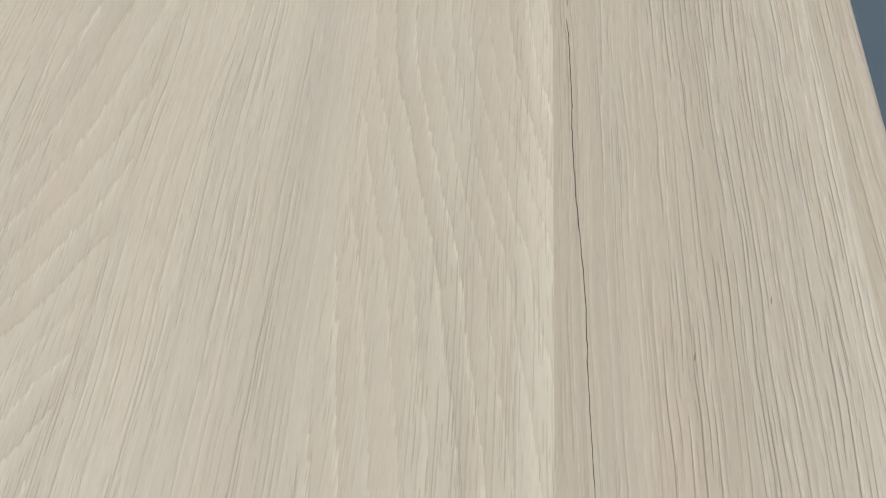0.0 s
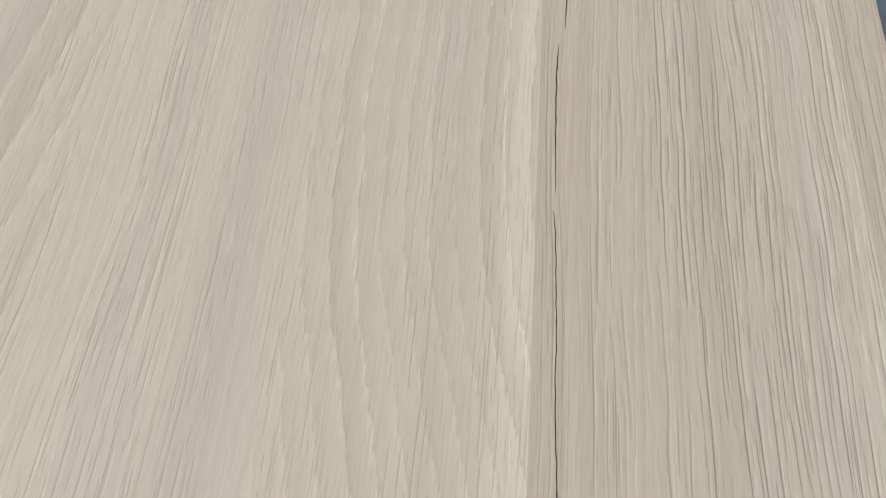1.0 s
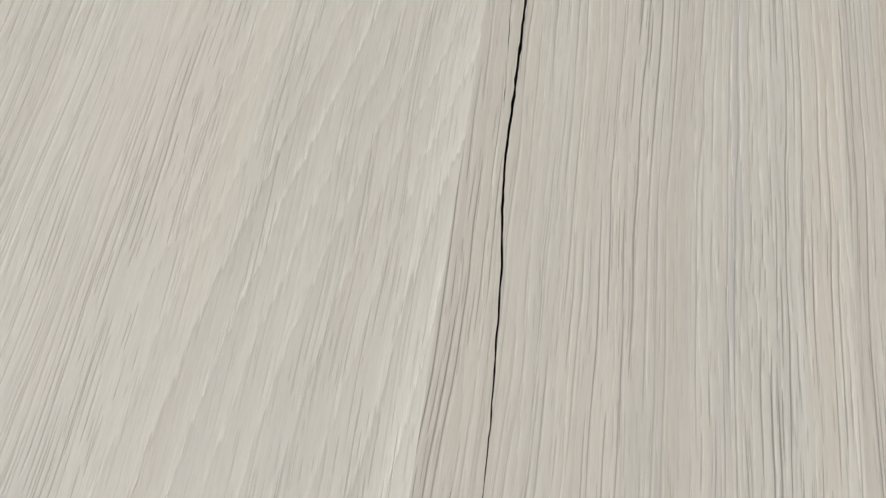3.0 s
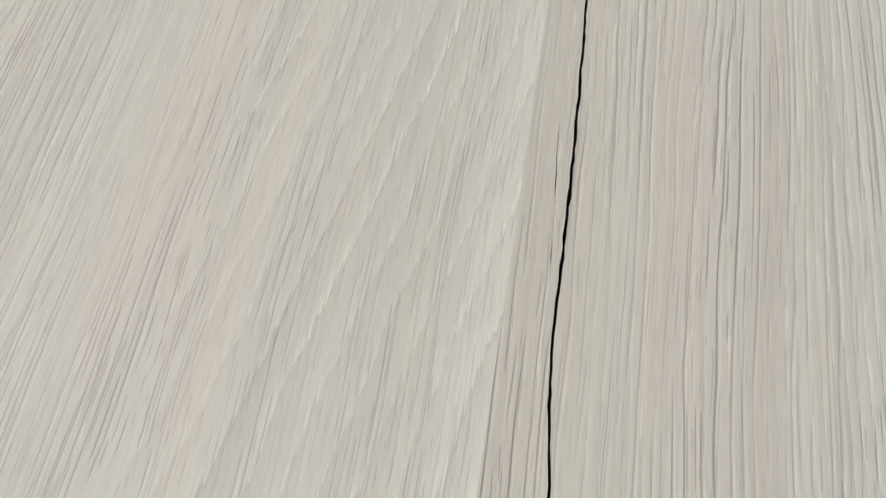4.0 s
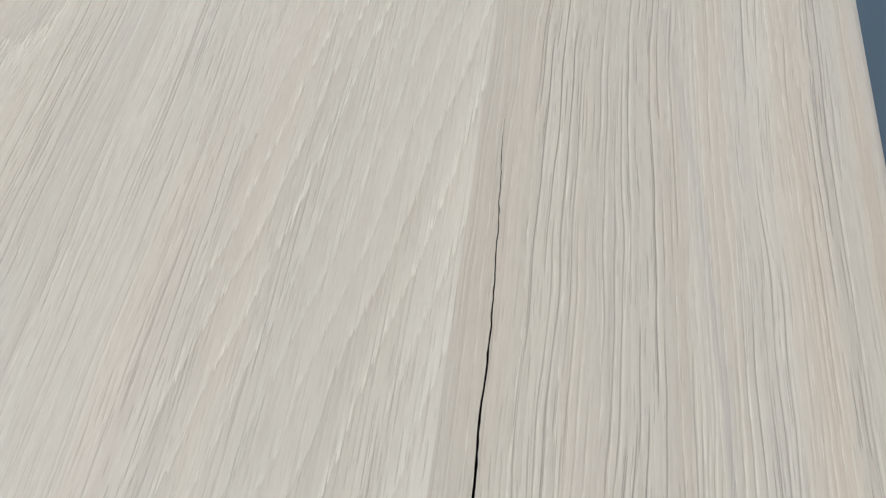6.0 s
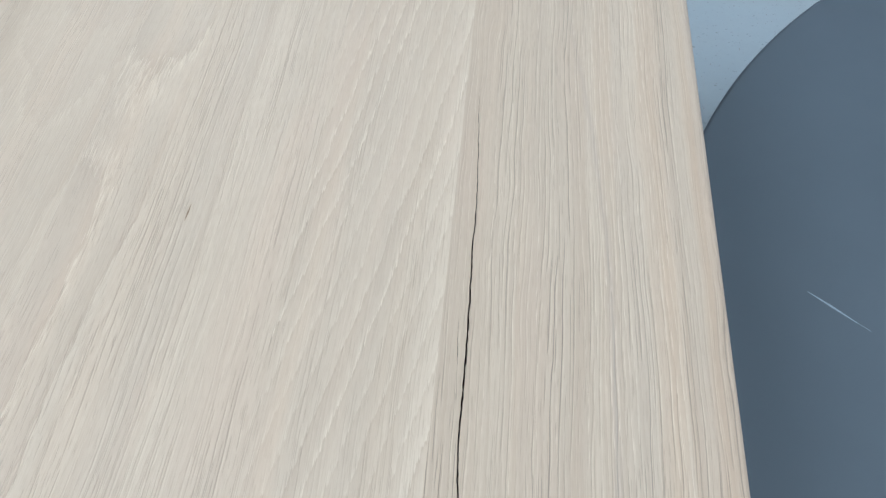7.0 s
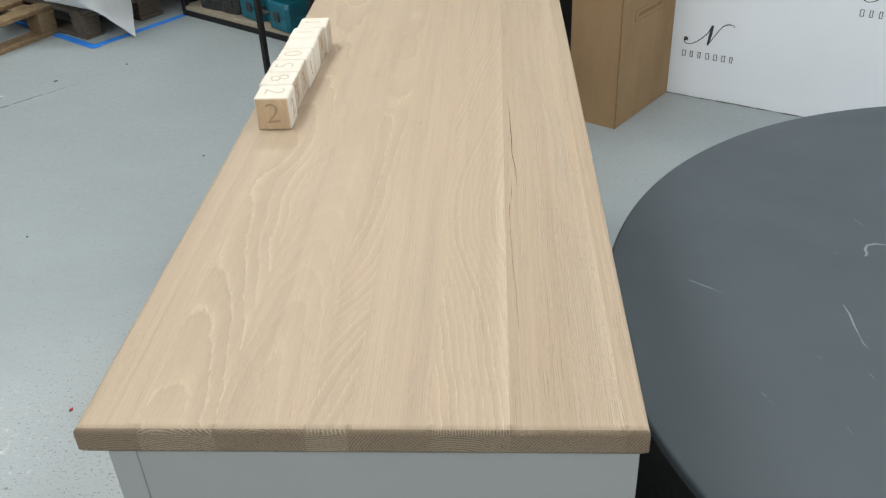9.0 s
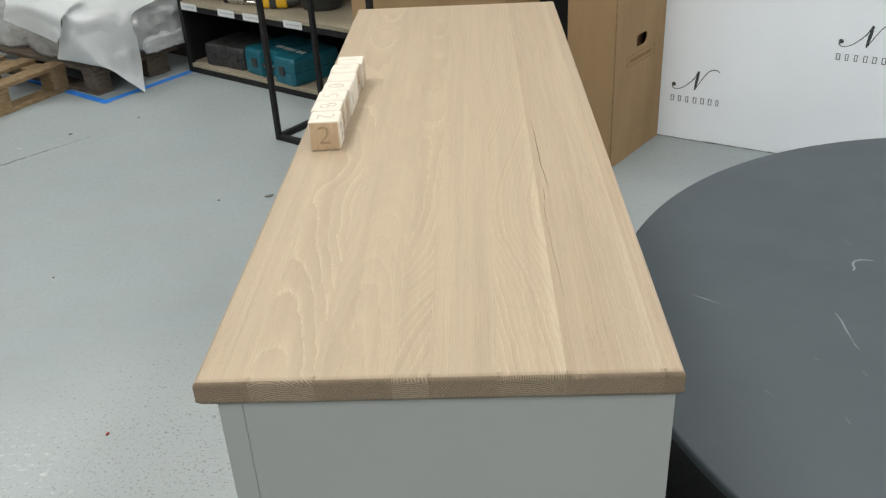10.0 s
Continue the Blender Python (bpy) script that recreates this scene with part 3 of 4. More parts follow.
NEAR_OPEN = [(0.122, 0.0), (0.140, 0.0003), (0.20, 0.0004), (0.26, 0.0004), (0.305, 0.0004), (0.3085, 0.0003), (0.3098, 0.0), (0.3152, 0.0), (0.3175, 0.0003), (0.34, 0.0005), (0.366, 0.0006), (0.371, 0.0003), (0.3722, 0.0),
             (0.3780, 0.0), (0.3805, 0.0003), (0.387, 0.0006), (0.40, 0.0006), (0.416, 0.0003), (0.421, 0.0), (0.517, 0.0), (0.520, 0.00022), (0.525, 0.0), (0.5335, 0.0), (0.536, 0.0003), (0.543, 0.00032), (0.546, 0.0001),
             (0.551, 0.00025), (0.554, 0.0)]


def sway(pairs, y):
    """A soft curve through (y, value) pairs."""
    return sum(along(pairs, y + d) * w for d, w in ((-0.036, 0.12), (-0.018, 0.23), (0.0, 0.30), (0.018, 0.23), (0.036, 0.12)))


def stave(x0, x1, spacing, pith, depth, rift, tones, end_tone, heart, cracked=False, first=False, last=False):
    """One stave of the top: a height field with rounded outer edges, side skirts and, in one of them, two open cracks.
    pith: (y, x) of the tree's heart along the stave; depth: (y, how far under the face it lies); spacing: a year's width;
    tones: (x, tone) across it; heart: where the rings of its sawn end centre, x and z from the face."""
    ease = [0.0, 0.0004, 0.0011, 0.0021, 0.0035, 0.005, ROUND]
    cols = [x0] + [x0 + (x1 - x0) * k / 12 for k in range(1, 12)] + [x1]
    if first:
        cols = [x0 + e for e in ease] + [x0 + 0.02, x0 + 0.035, x1]
    if last:
        cols = [x0, x0 + 0.004] + [x1 - e for e in ease[::-1]]
    rows = [NEAR + e for e in ease] + [0.03, 0.06, 0.09, 0.115]
    rows += [0.12 + 0.0025 * k for k in range(229)] if cracked else [0.12 + 0.0145 * k for k in range(40)]
    rows += [0.72 + 0.03 * k for k in range(25)] + [FAR - 0.03] + [FAR - e for e in ease[::-1]]
    bm = bmesh.new()
    lay, lay2 = bm.verts.layers.float_vector.new("grain"), bm.verts.layers.float_vector.new("cut")

    def drop(d):
        return 0.0 if d >= ROUND else ROUND - math.sqrt(max(0.0, ROUND ** 2 - (ROUND - d) ** 2))

    def vert(x, y, z, end=False):
        v = bm.verts.new((x, y, z))
        s = 0.0036 / spacing
        if end:
            v[lay] = ((x - heart[0]) * 0.5, y + 3.1 * x0, (z - TOP - heart[1]) * 0.5)
        else:
            v[lay] = ((x - sway(pith, y)) * s, y + 3.1 * x0, (z - TOP + sway(depth, y)) * s)
        v[lay2] = (rift, along(tones, x) * (along(FADE, y) if cracked or x0 == 0.061 else 1.0), end_tone)
        return v

    def height(x, y):
        d = min(y - NEAR, FAR - y, x - x0 if first else 1.0, x1 - x if last else 1.0)
        return TOP - drop(max(d, 0.0))

    grid, dark = [], []
    for y in rows:
        line = []
        if cracked:
            xf = along(FAR_CRACK, y) + 0.00022 * noise.noise((7.3, y * 120, 0)) + 0.00022 * noise.noise((1.3, y * 420, 0))
            xn = min(along(NEAR_CRACK, y), xf - 0.0022) + 0.0003 * noise.noise((2.9, y * 230, 0))
            wf, wn = 0.84 * along(FAR_OPEN, y) * (0.85 + 0.6 * noise.noise((9.1, y * 330, 0))), 0.72 * along(NEAR_OPEN, y) * (0.9 + 0.5 * noise.noise((4.1, y * 420, 0)))
            if not FAR_OPEN[0][0] < y < FAR_OPEN[-1][0]:
                wf = 0
            xs = [(x0, 0), ((x0 + xn) / 2, 0), (xn - wn / 2, 0), (xn, wn), (xn + wn / 2, 0), ((xn + xf) / 2, 0), (xf - wf / 2, 0), (xf, wf), (xf + wf / 2, 0)]
            xs += [(xf + (x1 - xf) * k / 9, 0) for k in range(1, 10)]
            for x, w in xs:
                line.append(vert(x, y, height(x, y) - (min(0.006, 9 * w) if w else 0)))
        else:
            for x in cols:
                line.append(vert(x, y, height(x, y)))
        grid.append(line)
    for a, b2 in zip(grid, grid[1:]):
        for k in range(len(a) - 1):
            f = bm.faces.new((a[k], a[k + 1], b2[k + 1], b2[k]))
            f.smooth = min(v.co.z for v in f.verts) < TOP - 1e-5
            if cracked and k in (2, 3, 6, 7):
                f.material_index = 1
                f.smooth = False
            if b2[0].co.y < NEAR + 0.0022 and f.material_index == 0:
                f.material_index = 2
    rim = grid[0] + [g[-1] for g in grid[1:]] + grid[-1][-2::-1] + [g[0] for g in grid[-2:0:-1]]
    low = []
    for v in rim:
        x, y = v.co.x, v.co.y
        lx = min(max(x, x0 + (0.0045 if first else 0)), x1 - (0.0045 if last else 0))
        ly = min(max(y, NEAR + 0.0045), FAR - 0.0045)
        low.append((vert(x, y, TOP - THICK + 0.006), vert(lx, ly, TOP - THICK)))
    sawn = {k: (vert(*rim[k].co, end=True), vert(*low[k][0].co, end=True), low[k][1]) for k in range(len(grid[0]))}
    for i in range(len(rim)):
        j = (i + 1) % len(rim)
        ends = max(rim[i].co.y, rim[j].co.y) < NEAR + 1e-6
        ring = [sawn[k] if ends else (rim[k], low[k][0], low[k][1]) for k in (i, j)]
        for k in (0, 1):
            f = bm.faces.new((ring[0][k], ring[0][k + 1], ring[1][k + 1], ring[1][k]))
            f.material_index = 2 if ends else 0
    bm.faces.new([p[1] for p in low])
    return part("stave", bm, [OAK, CRACK, OAK_END], worktop)


# how the tones by the cracked joint fade along it
FADE = [(0.36, 1.0), (0.48, 0.65), (0.62, 0.45)]
# x0, x1, width of a year, the heart's run and depth, how far rift-sawn, tones across, tone of the sawn end
STAVES = [
    (-0.2405, -0.186, 0.0034, [(0, -0.12), (0.5, -0.11), (1.5, -0.09)], [(0, 0.09), (1.5, 0.06)], 0.55, [(-0.24, -0.06), (-0.215, 0.0)], -0.22, (-0.20, -0.13)),
    (-0.186, -0.121, 0.0084, [(0, -0.166), (0.12, -0.170), (0.19, -0.178), (0.26, -0.190), (0.42, -0.192), (0.55, -0.175), (0.70, -0.155), (0.9, -0.15), (1.5, -0.15)],
     [(0, 0.038), (0.19, 0.052), (0.25, 0.058), (0.32, 0.0615), (0.42, 0.067), (0.50, 0.058), (0.62, 0.072), (1.0, 0.095), (1.5, 0.060)], 0.19, [(-0.18, 0.0), (-0.13, 0.02)], 0.04, (-0.15, -0.12)),
    (-0.121, -0.044, 0.0064, [(0, -0.085), (0.5, -0.074), (0.75, -0.068), (1.5, -0.09)], [(0, 0.034), (0.20, 0.046), (0.54, 0.086), (0.64, 0.084), (0.85, 0.062), (1.5, 0.10)], 0.36, [(-0.12, 0.0)], -0.20, (-0.135, -0.05)),
    (-0.044, -0.008, 0.0100, [(0, -0.195), (0.10, -0.166), (0.165, -0.140), (0.20, -0.115), (0.25, -0.094), (0.31, -0.083), (0.42, -0.076), (0.56, -0.066), (0.66, -0.031), (1.5, -0.03)],
     [(0, 0.034), (0.42, 0.034), (0.56, 0.048), (0.63, 0.066), (0.85, 0.040), (1.5, 0.02)], 0.0, [(-0.04, -0.01)], 0.04, (-0.03, -0.15)),
    (-0.008, 0.061, 0.0032, [(0, 0.20), (0.45, 0.195), (0.62, 0.205), (1.5, 0.18)], [(0, 0.05), (1.5, 0.05)], 0.50, [(0.0, 0.0)], -0.18, (0.085, -0.07)),
    (0.061, 0.1265, 0.0072, [(0, 0.299), (0.10, 0.291), (0.15, 0.286), (0.20, 0.277), (0.25, 0.264), (0.30, 0.253), (0.37, 0.250), (0.43, 0.254), (0.50, 0.266), (0.55, 0.279), (0.60, 0.288), (0.65, 0.296), (0.70, 0.306), (0.9, 0.34), (1.5, 0.38)],
     [(0, 0.03), (1.5, 0.03)], 0.22, [(0.061, 0.0), (0.1135, 0.0), (0.119, 0.09), (0.1265, 0.11)], -0.03, (0.075, -0.11)),
    (0.1265, 0.2205, 0.0020, [(0, 0.062), (0.25, 0.058), (0.42, 0.064), (0.50, 0.060), (0.60, 0.058), (0.8, 0.052), (1.5, 0.04)], [(0, 0.07), (1.5, 0.06)], 1.0,
     [(0.1265, -0.16), (0.1325, -0.13), (0.138, -0.08), (0.19, -0.065), (0.203, -0.03), (0.212, 0.06), (0.2205, 0.075)], -0.15, (0.25, -0.107)),
    (0.2205, 0.2400, 0.0024, [(0, 0.320), (1.5, 0.305)], [(0, 0.08), (1.5, 0.08)], 0.8, [(0.22, -0.09), (0.24, -0.03)], -0.25, (0.30, -0.06)),
]
for k, row in enumerate(STAVES):
    stave(*row, cracked=(k == 6), first=(k == 0), last=(k == 7))


def pin_knot(x, y, length, width, turn=0.0):
    bm = bmesh.new()
    pts = [(math.sin(turn) * length * u, math.cos(turn) * length * u, 0) for u in (-0.5, -0.25, 0, 0.25, 0.5)]
    ribbon(pts, [0.0001, width * 0.8, width, width * 0.6, 0.0001], bm=bm)
    bmesh.ops.translate(bm, verts=bm.verts, vec=(x, y, TOP + 0.00012))
    part("pin_knot", bm, ENGRAVED, worktop, "small dark pin knot")


pin_knot(0.0128, 0.598, 0.010, 0.0007, 0.05)
pin_knot(-0.160, 0.283, 0.002, 0.0012)
pin_knot(-0.0985, 0.330, 0.0016, 0.0009)
pin_knot(0.166, 0.176, 0.0030, 0.0006, 0.2)
pin_knot(0.190, 0.196, 0.0030, 0.0005, 0.1)


# ---- number blocks ----
def figure(char, size, thin=-0.026, up=0.0002):
    """A character of the built-in font as a bmesh centred on the origin."""
    cu = bpy.data.curves.new("figure", "FONT")
    cu.body, cu.size, cu.align_x, cu.align_y = char, size, "CENTER", "CENTER"
    cu.offset = thin * size
    cu.extrude = up
    ob = bpy.data.objects.new("figure", cu)
    scene.collection.objects.link(ob)
    me = bpy.data.meshes.new_from_object(ob.evaluated_get(bpy.context.evaluated_depsgraph_get()))
    bm = bmesh.new()
    bm.from_mesh(me)
    bpy.data.objects.remove(ob)
    bpy.data.meshes.remove(me)
    return bm


def number_block(x, y, turn, side, front, top, top_turn, right, ends):
    """A cube with flat figures on three sides, groove shade put into their colours; ends: the normals of its end-grain
    sides.
    """
    ob = thing("number_block", pose(x, y, TOP, 0, 0, turn), "pale wooden cube with engraved figures on the oak top", "wooden block", "number blocks")
    h = side / 2
    bm = box(-h, h, -h, h, 0, side, 0.0036, 3)
    bm.normal_update()
    for f in bm.faces:
        f.material_index = 1 if any(f.normal.dot(Vector(e)) > 0.75 for e in ends) else 0
    part("cube", bm, [MAPLE, BLOCK_END if ends == FRONT_END else BLOCK_SIDE], ob, smooth=40)
    for char, m, tilt, edge, floor_mat in ((front, pose(0, -h - 0.0001, h, 90), 0, GROOVE_SHADE, GROOVE_END), (top, pose(0, 0, side + 0.0001, 0, 0, top_turn), 0, GROOVE_EDGE, GROOVE),
                                           (right, pose(h + 0.0001, 0, h, 90, 0, 90), 20, GROOVE_SHADE, GROOVE_END if ends == RIGHT_END else GROOVE)):
        if char:
            for thin, up, mat, name in ((-0.016, 0.00015, edge, "engraving_edge"), (-0.026, 0.00030, floor_mat, "engraving")):
                bm = figure(char, side * 0.86, thin, up)
                bmesh.ops.transform(bm, verts=bm.verts, matrix=m @ pose(0, 0, 0, 0, 0, tilt) @ Matrix.Diagonal((1.12, 1, 1, 1)))
                part(name, bm, mat, ob)
    return ob


SIDE = 0.0482
row_y = 0.582 + SIDE / 2
FRONT_END, RIGHT_END = [(0, -1, 0)], [(1, 0, 0)]
BLOCKS = [(0.0, 0.6, "2", "2", -90, "2", FRONT_END), (-0.0032, -0.8, "", "8", -65, "3", RIGHT_END), (-0.0026, 0.5, "", "5", 90, "3", RIGHT_END), (0.0004, -1.0, "", "0", 90, "1", []),
          (0.0012, 0.4, "", "", 0, "", []), (0.0002, -0.6, "", "1", 90, "4", RIGHT_END), (0.0048, 1.2, "", "1", 90, "", RIGHT_END)]
for k, (dx, turn, fr, tp, tt, rt, ends) in enumerate(BLOCKS):
    number_block(-0.1903 + dx, row_y + k * (SIDE + 0.0012), turn, SIDE, fr, tp, tt, rt, ends)

# ---- the low round table ----
TX, TY, TR, TZ = 1.334, 0.827, 1.006, 0.360
table = thing("round_table", pose(TX, TY, 0), "large low round table with scratched dark blue-grey top", "table")
lip = 0.007
prof = [(0, TZ), (0.5, TZ), (TR - 0.05, TZ)] + [(TR - lip + lip * math.sin(a), TZ - lip + lip * math.cos(a)) for a in (radians(15 * k) for k in range(7))] + \
       [(TR, TZ - 0.017), (TR - 0.003, TZ - 0.020), (0, TZ - 0.020)]
part("tabletop", lathe(prof, 200), TABLE, table, smooth=40)
# added black ring: the shade below the rim put into its colour
part("plinth", lathe([(TR - 0.035, TZ - 0.0205), (TR - 0.035, 0.002), (TR - 0.08, 0.002), (TR - 0.08, TZ - 0.0205)], 120), UNDER_SHADE, table, "added black ring standing in for the shaded space under the top", smooth=40)

def scratch(points, width):
    bm = bmesh.new()
    n = len(points)
    ribbon([(x - TX, y - TY, TZ + 0.0004) for x, y in points], [width * (0.35 if i in (0, n - 1) else 1) for i in range(n)], bm=bm)
    part("scratch", bm, SCRATCH, table, "pale scratch in the paint")


scratch([(0.8825, 1.0545), (0.8905, 1.0635), (0.8935, 1.0835), (0.9025, 1.0975), (0.9225, 1.1035), (0.9465, 1.0965)], 0.0055)
scratch([(0.7835, 0.8855), (0.7855, 0.8555), (0.7825, 0.8215), (0.7815, 0.7865)], 0.0035)
scratch([(0.7815, 0.7865), (0.7805, 0.7685), (0.7845, 0.7505)], 0.002)
scratch([(0.5045, 0.9740), (0.5285, 0.9550), (0.5520, 0.9360)], 0.0030)
scratch([(0.5520, 0.9360), (0.5650, 0.9260)], 0.0016)
scratch([(0.5655, 0.6335), (0.5705, 0.6235)], 0.0022)
scratch([(0.5735, 0.6155), (0.5775, 0.6055)], 0.0014)
scratch([(0.6815, 0.5515), (0.6835, 0.5335)], 0.0018)
scratch([(0.9125, 1.2085), (0.9235, 1.1735)], 0.0022)
scratch([(0.8235, 1.0705), (0.8375, 1.0615)], 0.0022)
scratch([(0.7625, 0.6835), (0.7655, 0.6695)], 0.002)
scratch([(0.6875, 0.7285), (0.6945, 0.7235)], 0.002)

# ---- tall cardboard box by the wall ----
BOX_TURN = 54.4
carton = thing("cardboard_box", pose(0.5495, 2.469, 0, 0, 0, BOX_TURN), "tall brown cardboard box with hand hole against white wall", "cardboard box")
BW, BD, BH, CT = 0.422, 0.198, 1.15, 0.006
HX0, HX1, HZ0, HZ1 = 0.174, 0.266, 0.424, 0.488


def holed_side():
    """The long side, with a rounded hand hole through it."""
    bm = bmesh.new()
    hole, n = [], 24
    cx, cz, hw, hh = (HX0 + HX1) / 2, (HZ0 + HZ1) / 2, (HX1 - HX0) / 2, (HZ1 - HZ0) / 2 - 0.008
    for k in range(n):
        a = 2 * math.pi * k / n
        ca, sa = math.cos(a), math.sin(a)
        hole.append((cx + hw * math.copysign(abs(ca) ** 0.55, ca), cz + hh * math.copysign(abs(sa) ** 0.55, sa)))
    rim = []
    for k in range(n):
        a = 2 * math.pi * (k + 0.0) / n
        ca, sa = math.cos(a), math.sin(a)
        t = min((0.10) / max(abs(ca), 1e-6), 0.08 / max(abs(sa), 1e-6))
        rim.append((cx + t * ca, cz + t * sa))
    for y, flip in ((0.0, 1), (CT, -1)):
        h = [bm.verts.new((x, y, z)) for x, z in hole]
        o = [bm.verts.new((x, y, z)) for x, z in rim]
        for k in range(n):
            bm.faces.new((h[k], h[(k + 1) % n], o[(k + 1) % n], o[k]))
        x0, x1, z0, z1 = cx - 0.10, cx + 0.10, cz - 0.08, cz + 0.08
        corner = {k: bm.verts.new((x, y, z)) for k, (x, z) in enumerate(((x1, z1), (x0, z1), (x0, z0), (x1, z0)))}
        for q in range(4):
            ks = [k for k in range(n) if (q * 90 - 1e-6 <= 360 * k / n - 0 <= (q + 1) * 90 + 1e-6)] if q < 3 else [k for k in range(n) if 360 * k / n >= 270 - 1e-6] + [0]
            for a, b2 in zip(ks, ks[1:]):
                bm.faces.new((o[a], o[b2], corner[q]))
        for rect in ((0, x0, 0, BH), (x1, BW, 0, BH), (x0, x1, 0, z0), (x0, x1, z1, BH)):
            bm.faces.new([bm.verts.new(v) for v in ((rect[0], y, rect[2]), (rect[1], y, rect[2]), (rect[1], y, rect[3]), (rect[0], y, rect[3]))])
        if flip == 1:
            front = h
        else:
            for k in range(n):
                bm.faces.new((front[k], front[(k + 1) % n], h[(k + 1) % n], h[k]))
    bmesh.ops.remove_doubles(bm, verts=bm.verts, dist=1e-5)
    return bm


side = part("side_panel", holed_side(), CARD, carton)
part("end_panel", box(0, CT, 0.0, BD, 0, BH), CARD, carton)
part("end_panel", box(BW - CT, BW, CT, BD, 0, BH), CARD, carton)
part("side_panel", box(CT, BW - CT, BD - CT, BD, 0, BH), CARD, carton)
part("top_flap", box(0.001, BW - 0.001, 0.001, BD - 0.001, BH, BH + 0.006), CARD, carton)
part("liner", box(CT + 0.001, BW - CT - 0.001, 0.03, BD - CT - 0.001, 0.002, BH - 0.002), CARD_EDGE, carton)
bm = bmesh.new()
zs = [0.02 * k for k in range(57)]
tube([(-0.0005 + 0.0018 * noise.noise((z * 14, 3, 0)), -0.0005, z) for z in zs], 0.0026, 6, bm)
part("corner_crease", bm, CARD_WORN, carton, "worn corner crease")
# printed outline under the hand hole, its unreadable line of print as one bar
bm = bmesh.new()
for x0, x1, z0, z1 in ((0.10, 0.335, 0.412, 0.414), (0.10, 0.335, 0.372, 0.374), (0.10, 0.102, 0.374, 0.412), (0.333, 0.335, 0.374, 0.412)):
    box(x0, x1, -0.0012, -0.0006, z0, z1, bm=bm)
part("printed_frame", bm, CARD_PRINT, carton)
bm = bmesh.new()
for k in range(11):
    box(0.125 + 0.017 * k, 0.137 + 0.017 * k, -0.0012, -0.0006, 0.386, 0.400, bm=bm)
part("printed_bars", bm, CARD_PRINT, carton)

# ---- racks ----
RACK_TURN = -36.0
rack = thing("tool_rack", pose(-1.520, 3.968, 0, 0, 0, RACK_TURN), "black steel rack with chipboard shelves holding power tool cases", "rack")
RL, RD, RH, PW = 1.36, 0.48, 1.15, 0.029
for px in (0, RL - PW):
    for py in (0, RD - PW):
        part("post", box(px, px + PW, py, py + PW, 0, RH, 0.002, 1), STEEL_BLACK, rack)
# the shelf at 0.80 is unseen, added to shade the ones below
for z in (0.0, 0.335, 0.80):
    for y in (0.002, RD - PW + 0.002):
        part("beam", box(PW, RL - PW, y, y + 0.03, z, z + 0.030, 0.002, 1), STEEL_BLACK, rack)
    for x in (0.002, RL - PW + 0.002):
        part("beam", box(x, x + 0.03, PW, RD - PW, z, z + 0.030, 0.002, 1), STEEL_BLACK, rack)
    part("shelf_board", box(0.004, RL - 0.004, 0.004, RD - 0.004, z + 0.031, z + 0.049), BOARD, rack) if z == 0 else \
        part("shelf_board", box(PW + 0.001, RL - PW - 0.001, 0.0, RD, z + 0.031, z + 0.049), BOARD, rack)
# black back and left sheets are added to keep the rack's inside dark
part("back_panel", box(0.0, RL, RD + 0.001, RD + 0.012, 0.0, RH), STEEL_BLACK, rack)
part("side_panel", box(-0.001, 0.003, PW + 0.001, RD - PW - 0.001, 0.05, RH), STEEL_BLACK, rack)
RM = rack.matrix_world.copy()


def shelf_label(x):
    ob = thing("shelf_label", RM @ pose(x, -0.003, 0.342), "white paper label stuck on the rack's shelf edge", "label", "shelf labels")
    part("card", box(0, 0.125, -0.0012, 0, 0, 0.036), PAPER, ob)
    bm = bmesh.new()
    for k in range(4):
        box(0.018 + k * 0.024, 0.036 + k * 0.024, -0.0018, -0.0013, 0.014, 0.021, bm=bm)
    part("print_bars", bm, PRINT_GREY, ob)


for x in (0.035, 0.33, 0.52, 0.81):
    shelf_label(x)


